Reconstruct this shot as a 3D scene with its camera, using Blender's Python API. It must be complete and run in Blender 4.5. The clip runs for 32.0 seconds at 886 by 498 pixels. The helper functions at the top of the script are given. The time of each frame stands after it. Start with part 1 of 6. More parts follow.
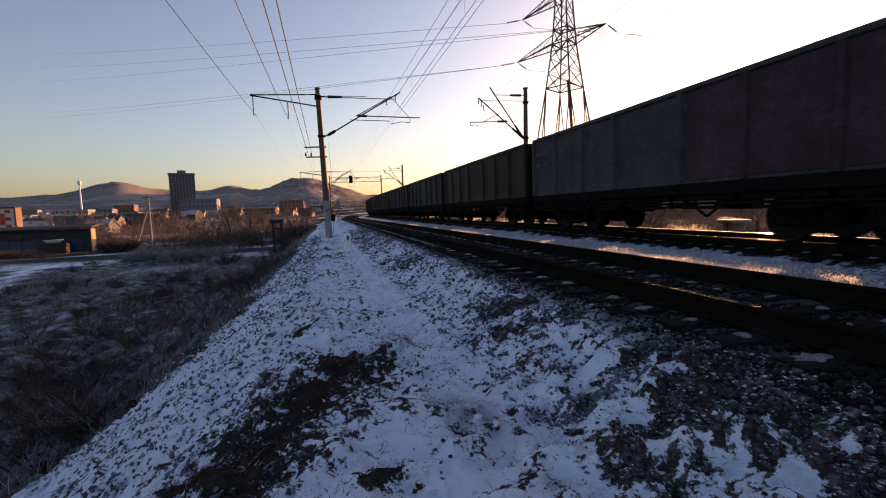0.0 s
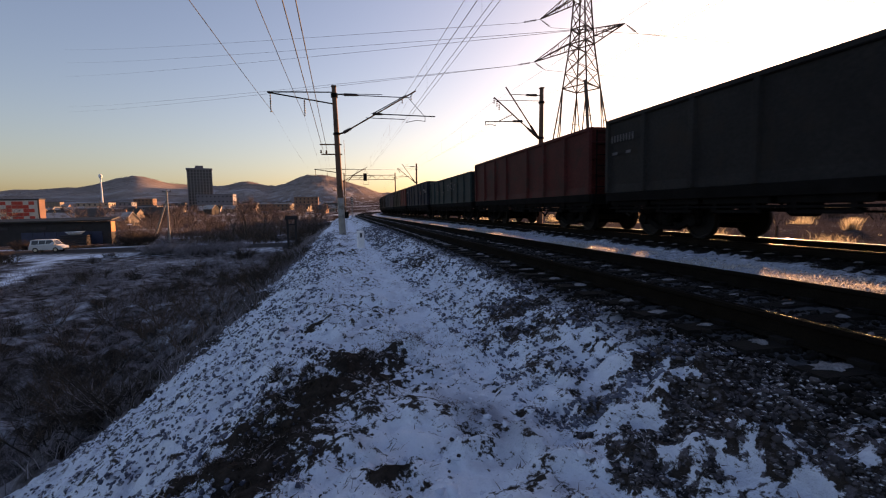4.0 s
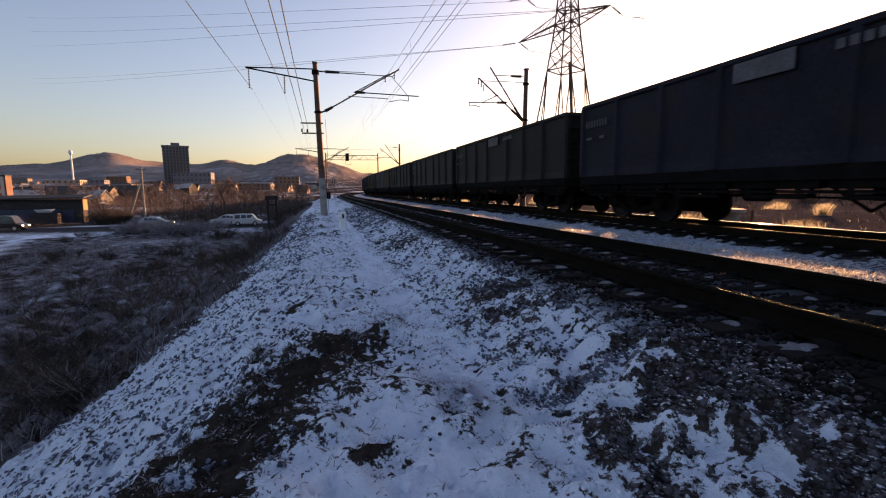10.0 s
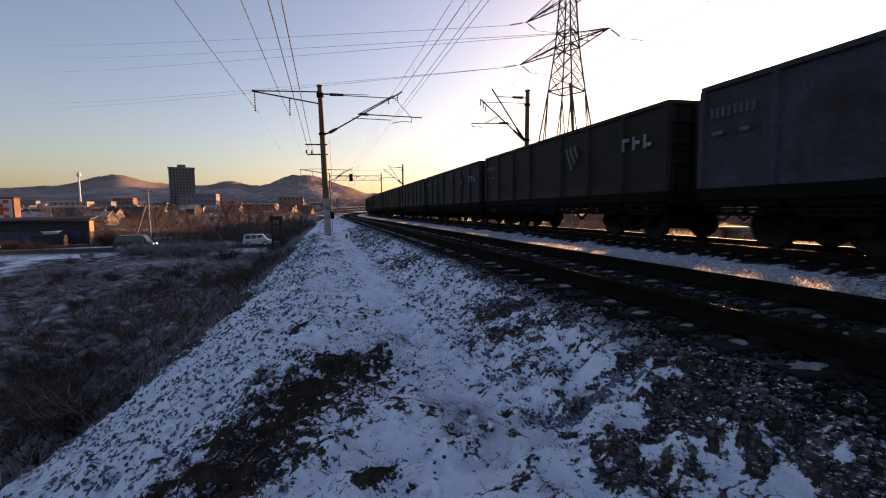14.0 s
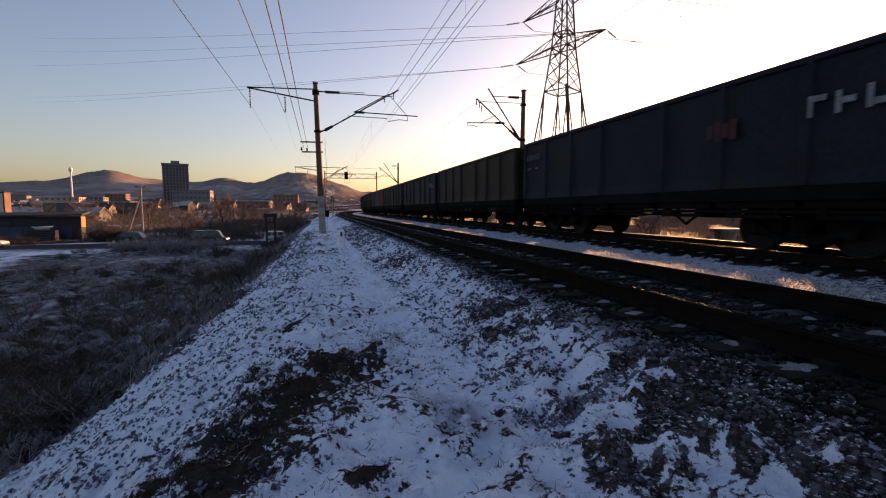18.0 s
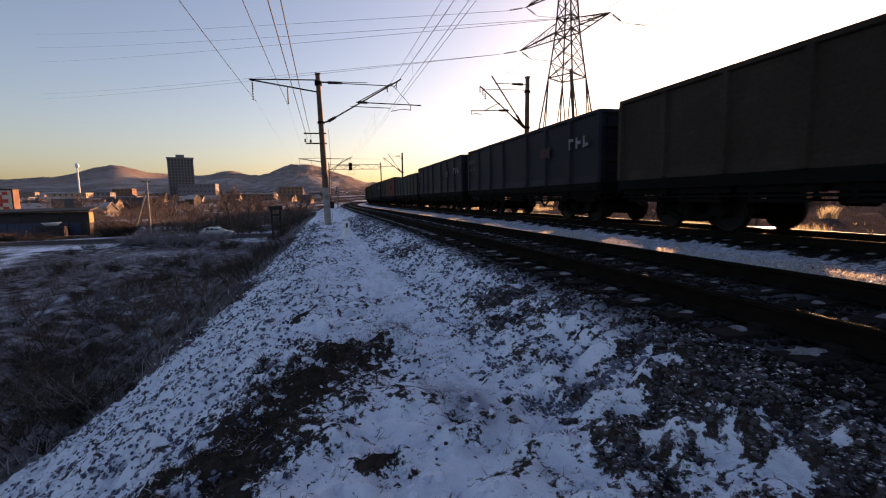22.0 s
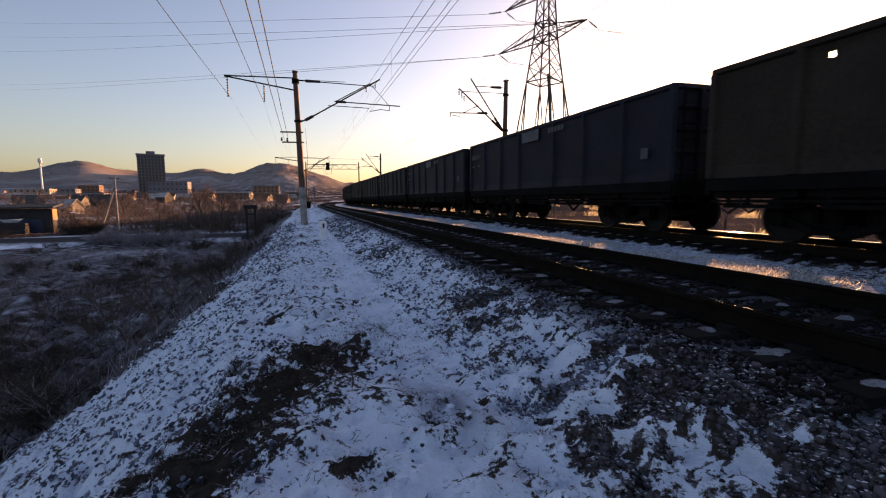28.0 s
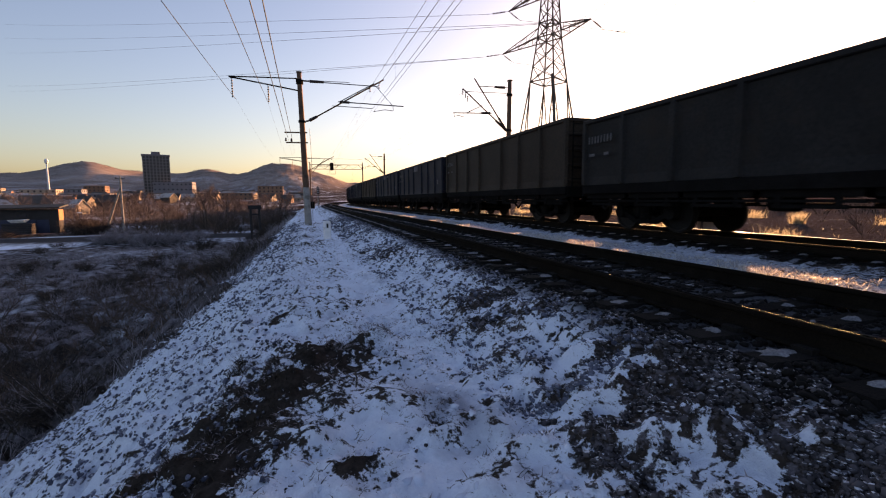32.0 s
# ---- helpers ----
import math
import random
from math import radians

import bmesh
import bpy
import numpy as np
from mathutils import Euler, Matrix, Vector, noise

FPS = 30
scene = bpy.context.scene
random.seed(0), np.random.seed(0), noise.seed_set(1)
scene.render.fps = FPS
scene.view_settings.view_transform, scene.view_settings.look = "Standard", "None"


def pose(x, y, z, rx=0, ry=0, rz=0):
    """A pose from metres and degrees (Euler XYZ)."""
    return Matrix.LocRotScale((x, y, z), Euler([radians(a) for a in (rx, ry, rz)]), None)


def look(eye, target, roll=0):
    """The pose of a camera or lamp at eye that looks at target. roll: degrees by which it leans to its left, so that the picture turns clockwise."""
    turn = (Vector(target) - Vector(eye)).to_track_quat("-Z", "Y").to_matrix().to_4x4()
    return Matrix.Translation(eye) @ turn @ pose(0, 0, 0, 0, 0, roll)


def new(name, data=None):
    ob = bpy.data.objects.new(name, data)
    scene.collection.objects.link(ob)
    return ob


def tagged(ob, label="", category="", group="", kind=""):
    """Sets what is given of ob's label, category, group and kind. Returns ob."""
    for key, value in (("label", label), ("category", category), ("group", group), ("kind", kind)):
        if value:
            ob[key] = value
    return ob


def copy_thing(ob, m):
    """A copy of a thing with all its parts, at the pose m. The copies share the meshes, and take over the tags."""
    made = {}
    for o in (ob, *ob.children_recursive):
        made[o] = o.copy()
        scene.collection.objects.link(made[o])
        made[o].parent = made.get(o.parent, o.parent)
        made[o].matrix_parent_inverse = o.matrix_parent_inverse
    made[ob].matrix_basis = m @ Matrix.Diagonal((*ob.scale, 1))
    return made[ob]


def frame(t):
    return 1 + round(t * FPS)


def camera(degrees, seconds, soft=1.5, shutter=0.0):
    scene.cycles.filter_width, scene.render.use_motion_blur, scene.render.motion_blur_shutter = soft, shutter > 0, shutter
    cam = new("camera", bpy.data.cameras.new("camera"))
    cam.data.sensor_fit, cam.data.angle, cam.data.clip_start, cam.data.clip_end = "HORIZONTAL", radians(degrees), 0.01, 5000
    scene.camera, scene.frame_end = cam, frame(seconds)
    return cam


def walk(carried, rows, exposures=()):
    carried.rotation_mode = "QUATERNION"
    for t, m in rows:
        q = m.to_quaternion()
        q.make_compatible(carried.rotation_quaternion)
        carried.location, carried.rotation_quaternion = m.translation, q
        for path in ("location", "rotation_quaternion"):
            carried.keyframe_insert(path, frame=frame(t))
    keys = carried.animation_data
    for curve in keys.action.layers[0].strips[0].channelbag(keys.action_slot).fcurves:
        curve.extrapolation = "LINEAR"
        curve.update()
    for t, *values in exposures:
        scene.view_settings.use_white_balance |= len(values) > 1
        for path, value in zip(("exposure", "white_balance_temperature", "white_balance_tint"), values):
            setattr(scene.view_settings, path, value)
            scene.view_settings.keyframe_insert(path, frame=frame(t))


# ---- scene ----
# ---- camera: stands on the path beside the near track, hand-held ----
EYE = (0.0, 0.0, 0.852)
cam = camera(88.57, 32.0, soft=1.15, shutter=0.12)
TURNS = [
    (0, -14.58, -4.98, 1.90), (0.5, -14.28, -5.05, 1.36), (1, -14.00, -5.17, 1.09), (1.5, -13.79, -5.24, 1.12), (2, -13.86, -5.52, 0.99), (2.5,
    -13.45, -5.31, 1.04), (3, -13.50, -5.39, 1.11), (3.5, -13.04, -5.05, 0.88), (5.5, -12.71, -5.12, 0.95), (6, -12.44, -5.08, 0.82), (6.5, -12.19,
    -5.24, 0.69), (7, -12.15, -5.46, 0.84), (7.5, -11.97, -5.26, 0.85), (8, -12.35, -5.26, 0.46), (8.5, -15.87, -6.97, -0.44), (9, -16.74, -6.81,
    -0.28), (9.5, -15.96, -6.97, 0.07), (10, -15.03, -7.37, 0.24), (10.5, -16.05, -7.84, 0.42), (11, -16.26, -7.80, 0.79), (11.5, -14.78, -7.45,
    1.29), (12, -13.90, -6.92, 1.75), (12.5, -14.26, -5.64, 1.17), (13, -14.39, -5.37, 0.92), (13.5, -14.66, -4.96, 0.63), (14, -14.64, -4.94, 0.58),
    (14.5, -14.80, -5.54, 0.52), (16.5, -15.77, -5.13, -0.16), (17, -16.44, -5.04, -0.31), (17.5, -15.84, -5.21, -0.05), (18, -15.25, -5.06, 0.01),
    (18.5, -15.06, -5.20, -0.01), (19, -15.13, -5.55, -0.03), (19.5, -14.94, -5.64, -0.08), (20, -15.76, -6.37, -0.46), (20.5, -18.17, -5.55, -1.34),
    (21, -17.17, -5.45, -1.08), (21.5, -15.93, -6.25, 0.31), (22, -14.64, -6.37, 0.98), (22.5, -15.07, -6.56, 0.73), (23, -14.99, -6.38, 0.57), (23.5,
    -14.82, -6.23, 0.55), (24, -15.07, -6.38, 0.49), (24.5, -15.26, -6.36, 0.37), (26.5, -16.23, -6.10, -0.62), (27, -18.14, -5.89, -0.64), (27.5,
    -18.21, -6.25, -0.35), (28, -17.37, -6.22, 0.23), (28.5, -16.21, -6.05, 0.36), (29, -16.34, -6.22, 0.25), (29.5, -16.43, -6.08, 0.48), (30,
    -16.72, -6.28, 0.65), (30.5, -17.26, -6.61, 0.74), (31, -16.85, -6.32, 0.86), (31.5, -16.56, -6.26, 0.68), (32, -16.91, -6.21, 0.28),
]
walk(cam, [(t, pose(*EYE, 90 + pitch, roll, yaw)) for t, yaw, pitch, roll in TURNS], [(t, e + 0.58, 11200, 38) for t, e in ((0, 0.71), (6, 0.73), (10, 0.90), (13, 0.80), (17, 0.69), (23, 0.81), (29, 0.83), (32, 0.98))])

# ---- light: low winter sun behind the train, clear sky ----
SUN_AZ, SUN_EL = radians(50), radians(6.5)
world = bpy.data.worlds.new("sky")
scene.world = world
world.use_nodes = True
wn = world.node_tree.nodes
sky = wn.new("ShaderNodeTexSky")
sky.sky_type, sky.sun_disc = "NISHITA", False
sky.sun_elevation, sky.sun_rotation = SUN_EL, SUN_AZ
sky.altitude, sky.air_density, sky.dust_density, sky.ozone_density = 50, 1.0, 1.8, 3.9
wn["Background"].inputs["Strength"].default_value = 0.15
world.node_tree.links.new(sky.outputs[0], wn["Background"].inputs["Color"])
sun = new("sun", bpy.data.lights.new("sun", "SUN"))
sun.data.energy, sun.data.angle, sun.data.color = 5.0, radians(0.6), (1.0, 0.69, 0.44)
sun_way = Vector((math.sin(SUN_AZ) * math.cos(SUN_EL), math.cos(SUN_AZ) * math.cos(SUN_EL), math.sin(SUN_EL)))
sun.matrix_world = look(sun_way * 50, (0, 0, 0))

# ---- materials ----
def material(name, base, rough=0.8, metal=0.0, scale=6.0, vary=0.25, fine=60.0, bump=0.15, dirt=None, dirt_at=0.55, per_object=0.0, spec=0.4):
    """Two scales of variation in the colour, relief from the finer one; dirt: a second colour in patches."""
    m = bpy.data.materials.new(name)
    m.use_nodes = True
    n, link = m.node_tree.nodes, m.node_tree.links.new
    b = n["Principled BSDF"]
    co = n.new("ShaderNodeTexCoord")
    big, small = n.new("ShaderNodeTexNoise"), n.new("ShaderNodeTexNoise")
    big.inputs["Scale"].default_value, big.inputs["Detail"].default_value = scale, 5
    small.inputs["Scale"].default_value, small.inputs["Detail"].default_value = fine, 3
    for t in (big, small):
        link(co.outputs["Object"], t.inputs["Vector"])
    both = n.new("ShaderNodeMath")
    both.operation = "MULTIPLY"
    link(big.outputs["Fac"], both.inputs[0]), link(small.outputs["Fac"], both.inputs[1])
    ramp = n.new("ShaderNodeMapRange")
    ramp.inputs["From Min"].default_value, ramp.inputs["From Max"].default_value = 0.12, 0.4
    ramp.inputs["To Min"].default_value, ramp.inputs["To Max"].default_value = 1 - vary, 1 + vary
    link(both.outputs[0], ramp.inputs["Value"])
    mix = n.new("ShaderNodeVectorMath")
    mix.operation = "SCALE"
    mix.inputs[0].default_value = base
    link(ramp.outputs[0], mix.inputs["Scale"])
    colour = mix.outputs[0]
    if per_object:
        info = n.new("ShaderNodeObjectInfo")
        r2 = n.new("ShaderNodeMapRange")
        r2.inputs["To Min"].default_value, r2.inputs["To Max"].default_value = 1 - per_object, 1 + per_object
        link(info.outputs["Random"], r2.inputs["Value"])
        m2 = n.new("ShaderNodeVectorMath")
        m2.operation = "SCALE"
        link(colour, m2.inputs[0]), link(r2.outputs[0], m2.inputs["Scale"])
        colour = m2.outputs[0]
    if dirt:
        cut = n.new("ShaderNodeMapRange")
        cut.inputs["From Min"].default_value, cut.inputs["From Max"].default_value = dirt_at - 0.06, dirt_at + 0.06
        link(big.outputs["Fac"], cut.inputs["Value"])
        over = n.new("ShaderNodeMix")
        over.data_type = "RGBA"
        link(cut.outputs[0], over.inputs["Factor"]), link(colour, over.inputs["A"])
        over.inputs["B"].default_value = (*dirt, 1)
        colour = over.outputs["Result"]
    link(colour, b.inputs["Base Color"])
    b.inputs["Roughness"].default_value, b.inputs["Metallic"].default_value = rough, metal
    b.inputs["Specular IOR Level"].default_value = spec
    if bump:
        bp = n.new("ShaderNodeBump")
        bp.inputs["Strength"].default_value, bp.inputs["Distance"].default_value = bump, 0.02
        link(small.outputs["Fac"], bp.inputs["Height"]), link(bp.outputs[0], b.inputs["Normal"])
    return m


def wagon_paint():
    """Worn wagon paint in the object's own colour, with rust and coal dust."""
    m = material("wagon_paint", (1.3, 1.3, 1.3), 0.6, 0.0, 0.8, 0.35, 14.0, 0.12, spec=0.12)
    n, link = m.node_tree.nodes, m.node_tree.links.new
    info = n.new("ShaderNodeObjectInfo")
    mul = n.new("ShaderNodeMix")
    mul.data_type, mul.blend_type = "RGBA", "MULTIPLY"
    mul.inputs["Factor"].default_value = 1
    b = n["Principled BSDF"]
    link(b.inputs["Base Color"].links[0].from_socket, mul.inputs["A"]), link(info.outputs["Color"], mul.inputs["B"])
    rust = n.new("ShaderNodeTexNoise")
    rust.inputs["Scale"].default_value, rust.inputs["Detail"].default_value = 1.7, 8
    co = n.new("ShaderNodeTexCoord")
    link(co.outputs["Object"], rust.inputs["Vector"])
    cut = n.new("ShaderNodeMapRange")
    cut.inputs["From Min"].default_value, cut.inputs["From Max"].default_value = 0.5, 0.72
    cut.inputs["To Max"].default_value = 0.7
    link(rust.outputs["Fac"], cut.inputs["Value"])
    over = n.new("ShaderNodeMix")
    over.data_type = "RGBA"
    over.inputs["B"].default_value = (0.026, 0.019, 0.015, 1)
    link(cut.outputs[0], over.inputs["Factor"]), link(mul.outputs["Result"], over.inputs["A"]), link(over.outputs["Result"], b.inputs["Base Color"])
    return m


def ground_material():
    """Snow, stony snow, dry scrub and asphalt, by the two layers stored on the sheet."""
    m = bpy.data.materials.new("ground")
    m.use_nodes = True
    n, link = m.node_tree.nodes, m.node_tree.links.new
    b = n["Principled BSDF"]
    co = n.new("ShaderNodeNewGeometry")

    def tex(scale, detail, rough=0.6):
        t = n.new("ShaderNodeTexNoise")
        t.inputs["Scale"].default_value, t.inputs["Detail"].default_value, t.inputs["Roughness"].default_value = scale, detail, rough
        link(co.outputs["Position"], t.inputs["Vector"])
        return t.outputs["Fac"]

    def maths(op, a, c):
        k = n.new("ShaderNodeMath")
        k.operation = op
        for s, v in zip(k.inputs, (a, c)):
            if isinstance(v, float):
                s.default_value = v
            else:
                link(v, s)
        return k.outputs[0]

    def mixed(fac, a, c):
        k = n.new("ShaderNodeMix")
        k.data_type = "RGBA"
        link(fac, k.inputs["Factor"])
        for s, v in ((k.inputs["A"], a), (k.inputs["B"], c)):
            if isinstance(v, tuple):
                s.default_value = (*v, 1)
            else:
                link(v, s)
        return k.outputs["Result"]

    def cut(v, lo, hi):
        k = n.new("ShaderNodeMapRange")
        k.inputs["From Min"].default_value, k.inputs["From Max"].default_value = lo, hi
        link(v, k.inputs["Value"])
        return k.outputs[0]

    cover = n.new("ShaderNodeAttribute")
    cover.attribute_name = "cover"
    r = n.new("ShaderNodeSeparateColor")
    link(cover.outputs["Color"], r.inputs["Color"])
    snow_share, tarmac, oil = r.outputs[0], r.outputs[1], r.outputs[2]
    grain, mid = tex(45.0, 6), tex(11.0, 7, 0.66)
    soil = mixed(cut(mid, 0.35, 0.65), (0.020, 0.0145, 0.0125), (0.064, 0.049, 0.043))
    wide = n.new("ShaderNodeSeparateXYZ")
    link(co.outputs["Position"], wide.inputs[0])
    soil = mixed(maths("MULTIPLY", cut(tex(1.3, 8, 0.7), 0.44, 0.66), cut(wide.outputs[0], -2.0, -4.0)), soil, (0.25, 0.24, 0.265))
    soil = mixed(maths("MULTIPLY", cut(tex(15.0, 5, 0.68), 0.50, 0.64), maths("MULTIPLY", cut(wide.outputs[0], 1.0, 1.5), 0.7)), soil, (0.19, 0.18, 0.21))
    # high ground is paler and pinker: distance haze mixed into the hills' soil colour
    up = cut(wide.outputs[2], 20.0, 60.0)
    soil = mixed(up, soil, mixed(cut(tex(0.03, 9, 0.7), 0.38, 0.62), (0.20, 0.150, 0.132), (0.31, 0.245, 0.22)))
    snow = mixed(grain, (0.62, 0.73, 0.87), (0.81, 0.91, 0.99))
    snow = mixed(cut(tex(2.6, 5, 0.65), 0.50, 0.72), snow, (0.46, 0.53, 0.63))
    # alpha darkens the snow: ice on the path, painted shade between the tracks
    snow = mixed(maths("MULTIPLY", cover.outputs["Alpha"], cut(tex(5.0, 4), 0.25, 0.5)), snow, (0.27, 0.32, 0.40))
    # snow lies where the share is high and the relief low
    s = maths("ADD", maths("MULTIPLY", mid, 0.8), maths("MULTIPLY", grain, 0.2))
    out = cut(wide.outputs[0], -3.0, -7.0)
    s = maths("ADD", maths("MULTIPLY", s, maths("SUBTRACT", 1.0, maths("MULTIPLY", out, 0.75))), maths("MULTIPLY", tex(1.2, 4, 0.5), maths("MULTIPLY", out, 0.75)))
    s = maths("SUBTRACT", maths("ADD", snow_share, 0.0), s)
    crisp, thin = cut(s, -0.03, 0.02), cut(s, -0.10, 0.24)
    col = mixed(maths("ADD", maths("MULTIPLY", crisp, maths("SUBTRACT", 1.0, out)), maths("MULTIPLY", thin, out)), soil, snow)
    road = mixed(grain, (0.035, 0.035, 0.037), (0.075, 0.075, 0.078))
    col = mixed(tarmac, col, road)
    # track bed: oily stones, taken to near-black for the shade on them
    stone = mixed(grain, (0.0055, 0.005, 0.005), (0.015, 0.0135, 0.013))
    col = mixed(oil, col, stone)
    link(col, b.inputs["Base Color"])
    b.inputs["Roughness"].default_value, b.inputs["Specular IOR Level"].default_value = 0.95, 0.0
    bp = n.new("ShaderNodeBump")
    bp.inputs["Strength"].default_value, bp.inputs["Distance"].default_value = 0.7, 0.036
    link(maths("ADD", mid, grain), bp.inputs["Height"]), link(bp.outputs[0], b.inputs["Normal"])
    return m


M = dict(
    ground=ground_material(),
    paint=wagon_paint(),
    # steel and wheels near-black: the shade under the wagons is in their colour
    steel=material("shade_black_steel", (0.0085, 0.008, 0.0078), 0.9, 0.0, 3, 0.4, 40, 0.2, spec=0.04),
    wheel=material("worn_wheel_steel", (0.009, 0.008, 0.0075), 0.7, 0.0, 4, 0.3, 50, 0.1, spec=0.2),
    # rust darkened to near-black, the shade on the rail's web included
    rail=material("rusty_shaded_rail", (0.012, 0.009, 0.007), 0.9, 0.0, 5, 0.35, 60, 0.1, spec=0.03),
    rail_head=material("polished_rail_head", (0.42, 0.41, 0.40), 0.08, 1.0, 5, 0.1, 80, 0.03),
    concrete=material("weathered_concrete", (0.30, 0.28, 0.26), 0.85, 0, 2, 0.25, 40, 0.25, (0.16, 0.14, 0.12)),
    mast=material("rusty_mast_steel", (0.17, 0.075, 0.040), 0.7, 0.2, 2.5, 0.4, 50, 0.2, (0.10, 0.05, 0.03)),
    # oil stain plus the shade on the track bed in one colour
    sleeper=material("oily_shaded_sleeper", (0.012, 0.011, 0.0105), 0.9, 0, 3, 0.3, 50, 0.2, per_object=0.3, spec=0.05),
    dirty_snow=material("grey_old_snow", (0.19, 0.195, 0.21), 0.85, 0, 9, 0.45, 70, 0.5, spec=0.1),
    snow=material("snow", (0.50, 0.52, 0.55), 0.8, 0, 8, 0.06, 70, 0.3, spec=0.2),
    wire=material("dark_wire", (0.03, 0.027, 0.025), 0.5, 0.6, 3, 0.2, 30, 0),
    insulator=material("brown_insulator", (0.03, 0.015, 0.012), 0.6, 0, 5, 0.2, 50, 0),
    lattice=material("galvanised_lattice", (0.10, 0.070, 0.055), 0.6, 0.4, 2, 0.35, 30, 0.1),
    white=material("whitewash", (0.80, 0.80, 0.80), 0.7, 0, 4, 0.12, 40, 0.1, (0.45, 0.43, 0.40), 0.6),
    black=material("black_rubber", (0.02, 0.02, 0.02), 0.7, 0, 4, 0.2, 40, 0.1),
    emblem=material("white_emblem_paint", (0.20, 0.205, 0.215), 0.7, 0, 3, 0.35, 25, 0.05),
    mark=material("faded_white_stencil", (0.088, 0.090, 0.097), 0.7, 0, 3, 0.35, 25, 0.05),
    redpale=material("worn_pale_stencil", (0.085, 0.034, 0.03), 0.7, 0, 3, 0.35, 25, 0.05),
    redmark=material("faded_red_stencil", (0.055, 0.010, 0.010), 0.7, 0, 3, 0.3, 25, 0.05),
)

# ---- building tools ----
class Mesh:
    """Collects vertices and faces of one part."""

    def __init__(self):
        self.v, self.f = [], []

    def add(self, vs, fs):
        k = len(self.v)
        self.v += [tuple(p) for p in vs]
        self.f += [tuple(k + i for i in q) for q in fs]
        return self

    def box(self, c, s, m=None, cut=0.0):
        """A box about c of size s; cut: the width of its chamfered edges."""
        h = [a / 2 for a in s]
        if not cut:
            vs = [Vector((c[0] + i * h[0], c[1] + j * h[1], c[2] + k * h[2])) for i in (-1, 1) for j in (-1, 1) for k in (-1, 1)]
            fs = [(0, 1, 3, 2), (4, 6, 7, 5), (0, 4, 5, 1), (2, 3, 7, 6), (0, 2, 6, 4), (1, 5, 7, 3)]
        else:
            bm = bmesh.new()
            bmesh.ops.create_cube(bm, size=1, matrix=Matrix.Translation(c) @ Matrix.Diagonal((*s, 1)))
            bmesh.ops.bevel(bm, geom=list(bm.edges), offset=min(cut, min(s) * 0.45), segments=1, affect="EDGES")
            bm.verts.index_update()
            vs, fs = [v.co.copy() for v in bm.verts], [[v.index for v in f.verts] for f in bm.faces]
            bm.free()
        if m is not None:
            vs = [m @ v for v in vs]
        return self.add(vs, fs)

    def beam(self, p, q, w, d=None):
        """A square bar from p to q, w wide and d deep."""
        p, q = Vector(p), Vector(q)
        d = d or w
        a = (q - p).normalized()
        u = a.cross(Vector((0, 0, 1)) if abs(a.z) < 0.9 else Vector((0, 1, 0))).normalized()
        n = a.cross(u)
        ring = [u * (w / 2) * i + n * (d / 2) * j for i, j in ((-1, -1), (1, -1), (1, 1), (-1, 1))]
        return self.add([p + r for r in ring] + [q + r for r in ring], [(0, 1, 5, 4), (1, 2, 6, 5), (2, 3, 7, 6), (3, 0, 4, 7), (3, 2, 1, 0), (4, 5, 6, 7)])

    def tube(self, p, q, r, r2=None, n=8):
        p, q = Vector(p), Vector(q)
        r2 = r if r2 is None else r2
        a = (q - p).normalized()
        u = a.cross(Vector((0, 0, 1)) if abs(a.z) < 0.9 else Vector((0, 1, 0))).normalized()
        w = a.cross(u)
        vs = [c + (u * math.cos(2 * math.pi * i / n) + w * math.sin(2 * math.pi * i / n)) * k for c, k in ((p, r), (q, r2)) for i in range(n)]
        fs = [(i, (i + 1) % n, n + (i + 1) % n, n + i) for i in range(n)]
        return self.add(vs, fs + [tuple(range(n - 1, -1, -1)), tuple(range(n, 2 * n))])

    def line(self, pts, r, n=5):
        pts = [Vector(p) for p in pts]
        vs = []
        for i, p in enumerate(pts):
            a = (pts[min(i + 1, len(pts) - 1)] - pts[max(i - 1, 0)]).normalized()
            u = a.cross(Vector((0, 0, 1)) if abs(a.z) < 0.9 else Vector((0, 1, 0))).normalized()
            w = a.cross(u)
            vs += [p + (u * math.cos(2 * math.pi * j / n) + w * math.sin(2 * math.pi * j / n)) * r for j in range(n)]
        fs = [(i * n + j, i * n + (j + 1) % n, (i + 1) * n + (j + 1) % n, (i + 1) * n + j) for i in range(len(pts) - 1) for j in range(n)]
        return self.add(vs, fs + [tuple(range(n - 1, -1, -1)), tuple(range(len(vs) - n, len(vs)))])

    def sweep(self, prof, path, close=True):
        """A closed profile of (side, up) along a path of (point, side vector)."""
        n = len(prof)
        vs = [Vector(p) + Vector(s) * a + Vector((0, 0, b)) for p, s in path for a, b in prof]
        fs = [(i * n + j, i * n + (j + 1) % n, (i + 1) * n + (j + 1) % n, (i + 1) * n + j) for i in range(len(path) - 1) for j in range(n)]
        return self.add(vs, fs + [tuple(range(n - 1, -1, -1)), tuple(range(len(vs) - n, len(vs)))])

    def turned(self, rings, c=(0, 0, 0), axis="z", n=16):
        """A turned body: rings of (radius, height)."""
        vs = []
        for r, h in rings:
            for i in range(n):
                a = 2 * math.pi * i / n
                p = (r * math.cos(a), r * math.sin(a), h)
                vs.append((c[0] + p[0], c[1] + p[1], c[2] + p[2]) if axis == "z" else (c[0] + p[2], c[1] + p[0], c[2] + p[1]))
        fs = [(i * n + j, i * n + (j + 1) % n, (i + 1) * n + (j + 1) % n, (i + 1) * n + j) for i in range(len(rings) - 1) for j in range(n)]
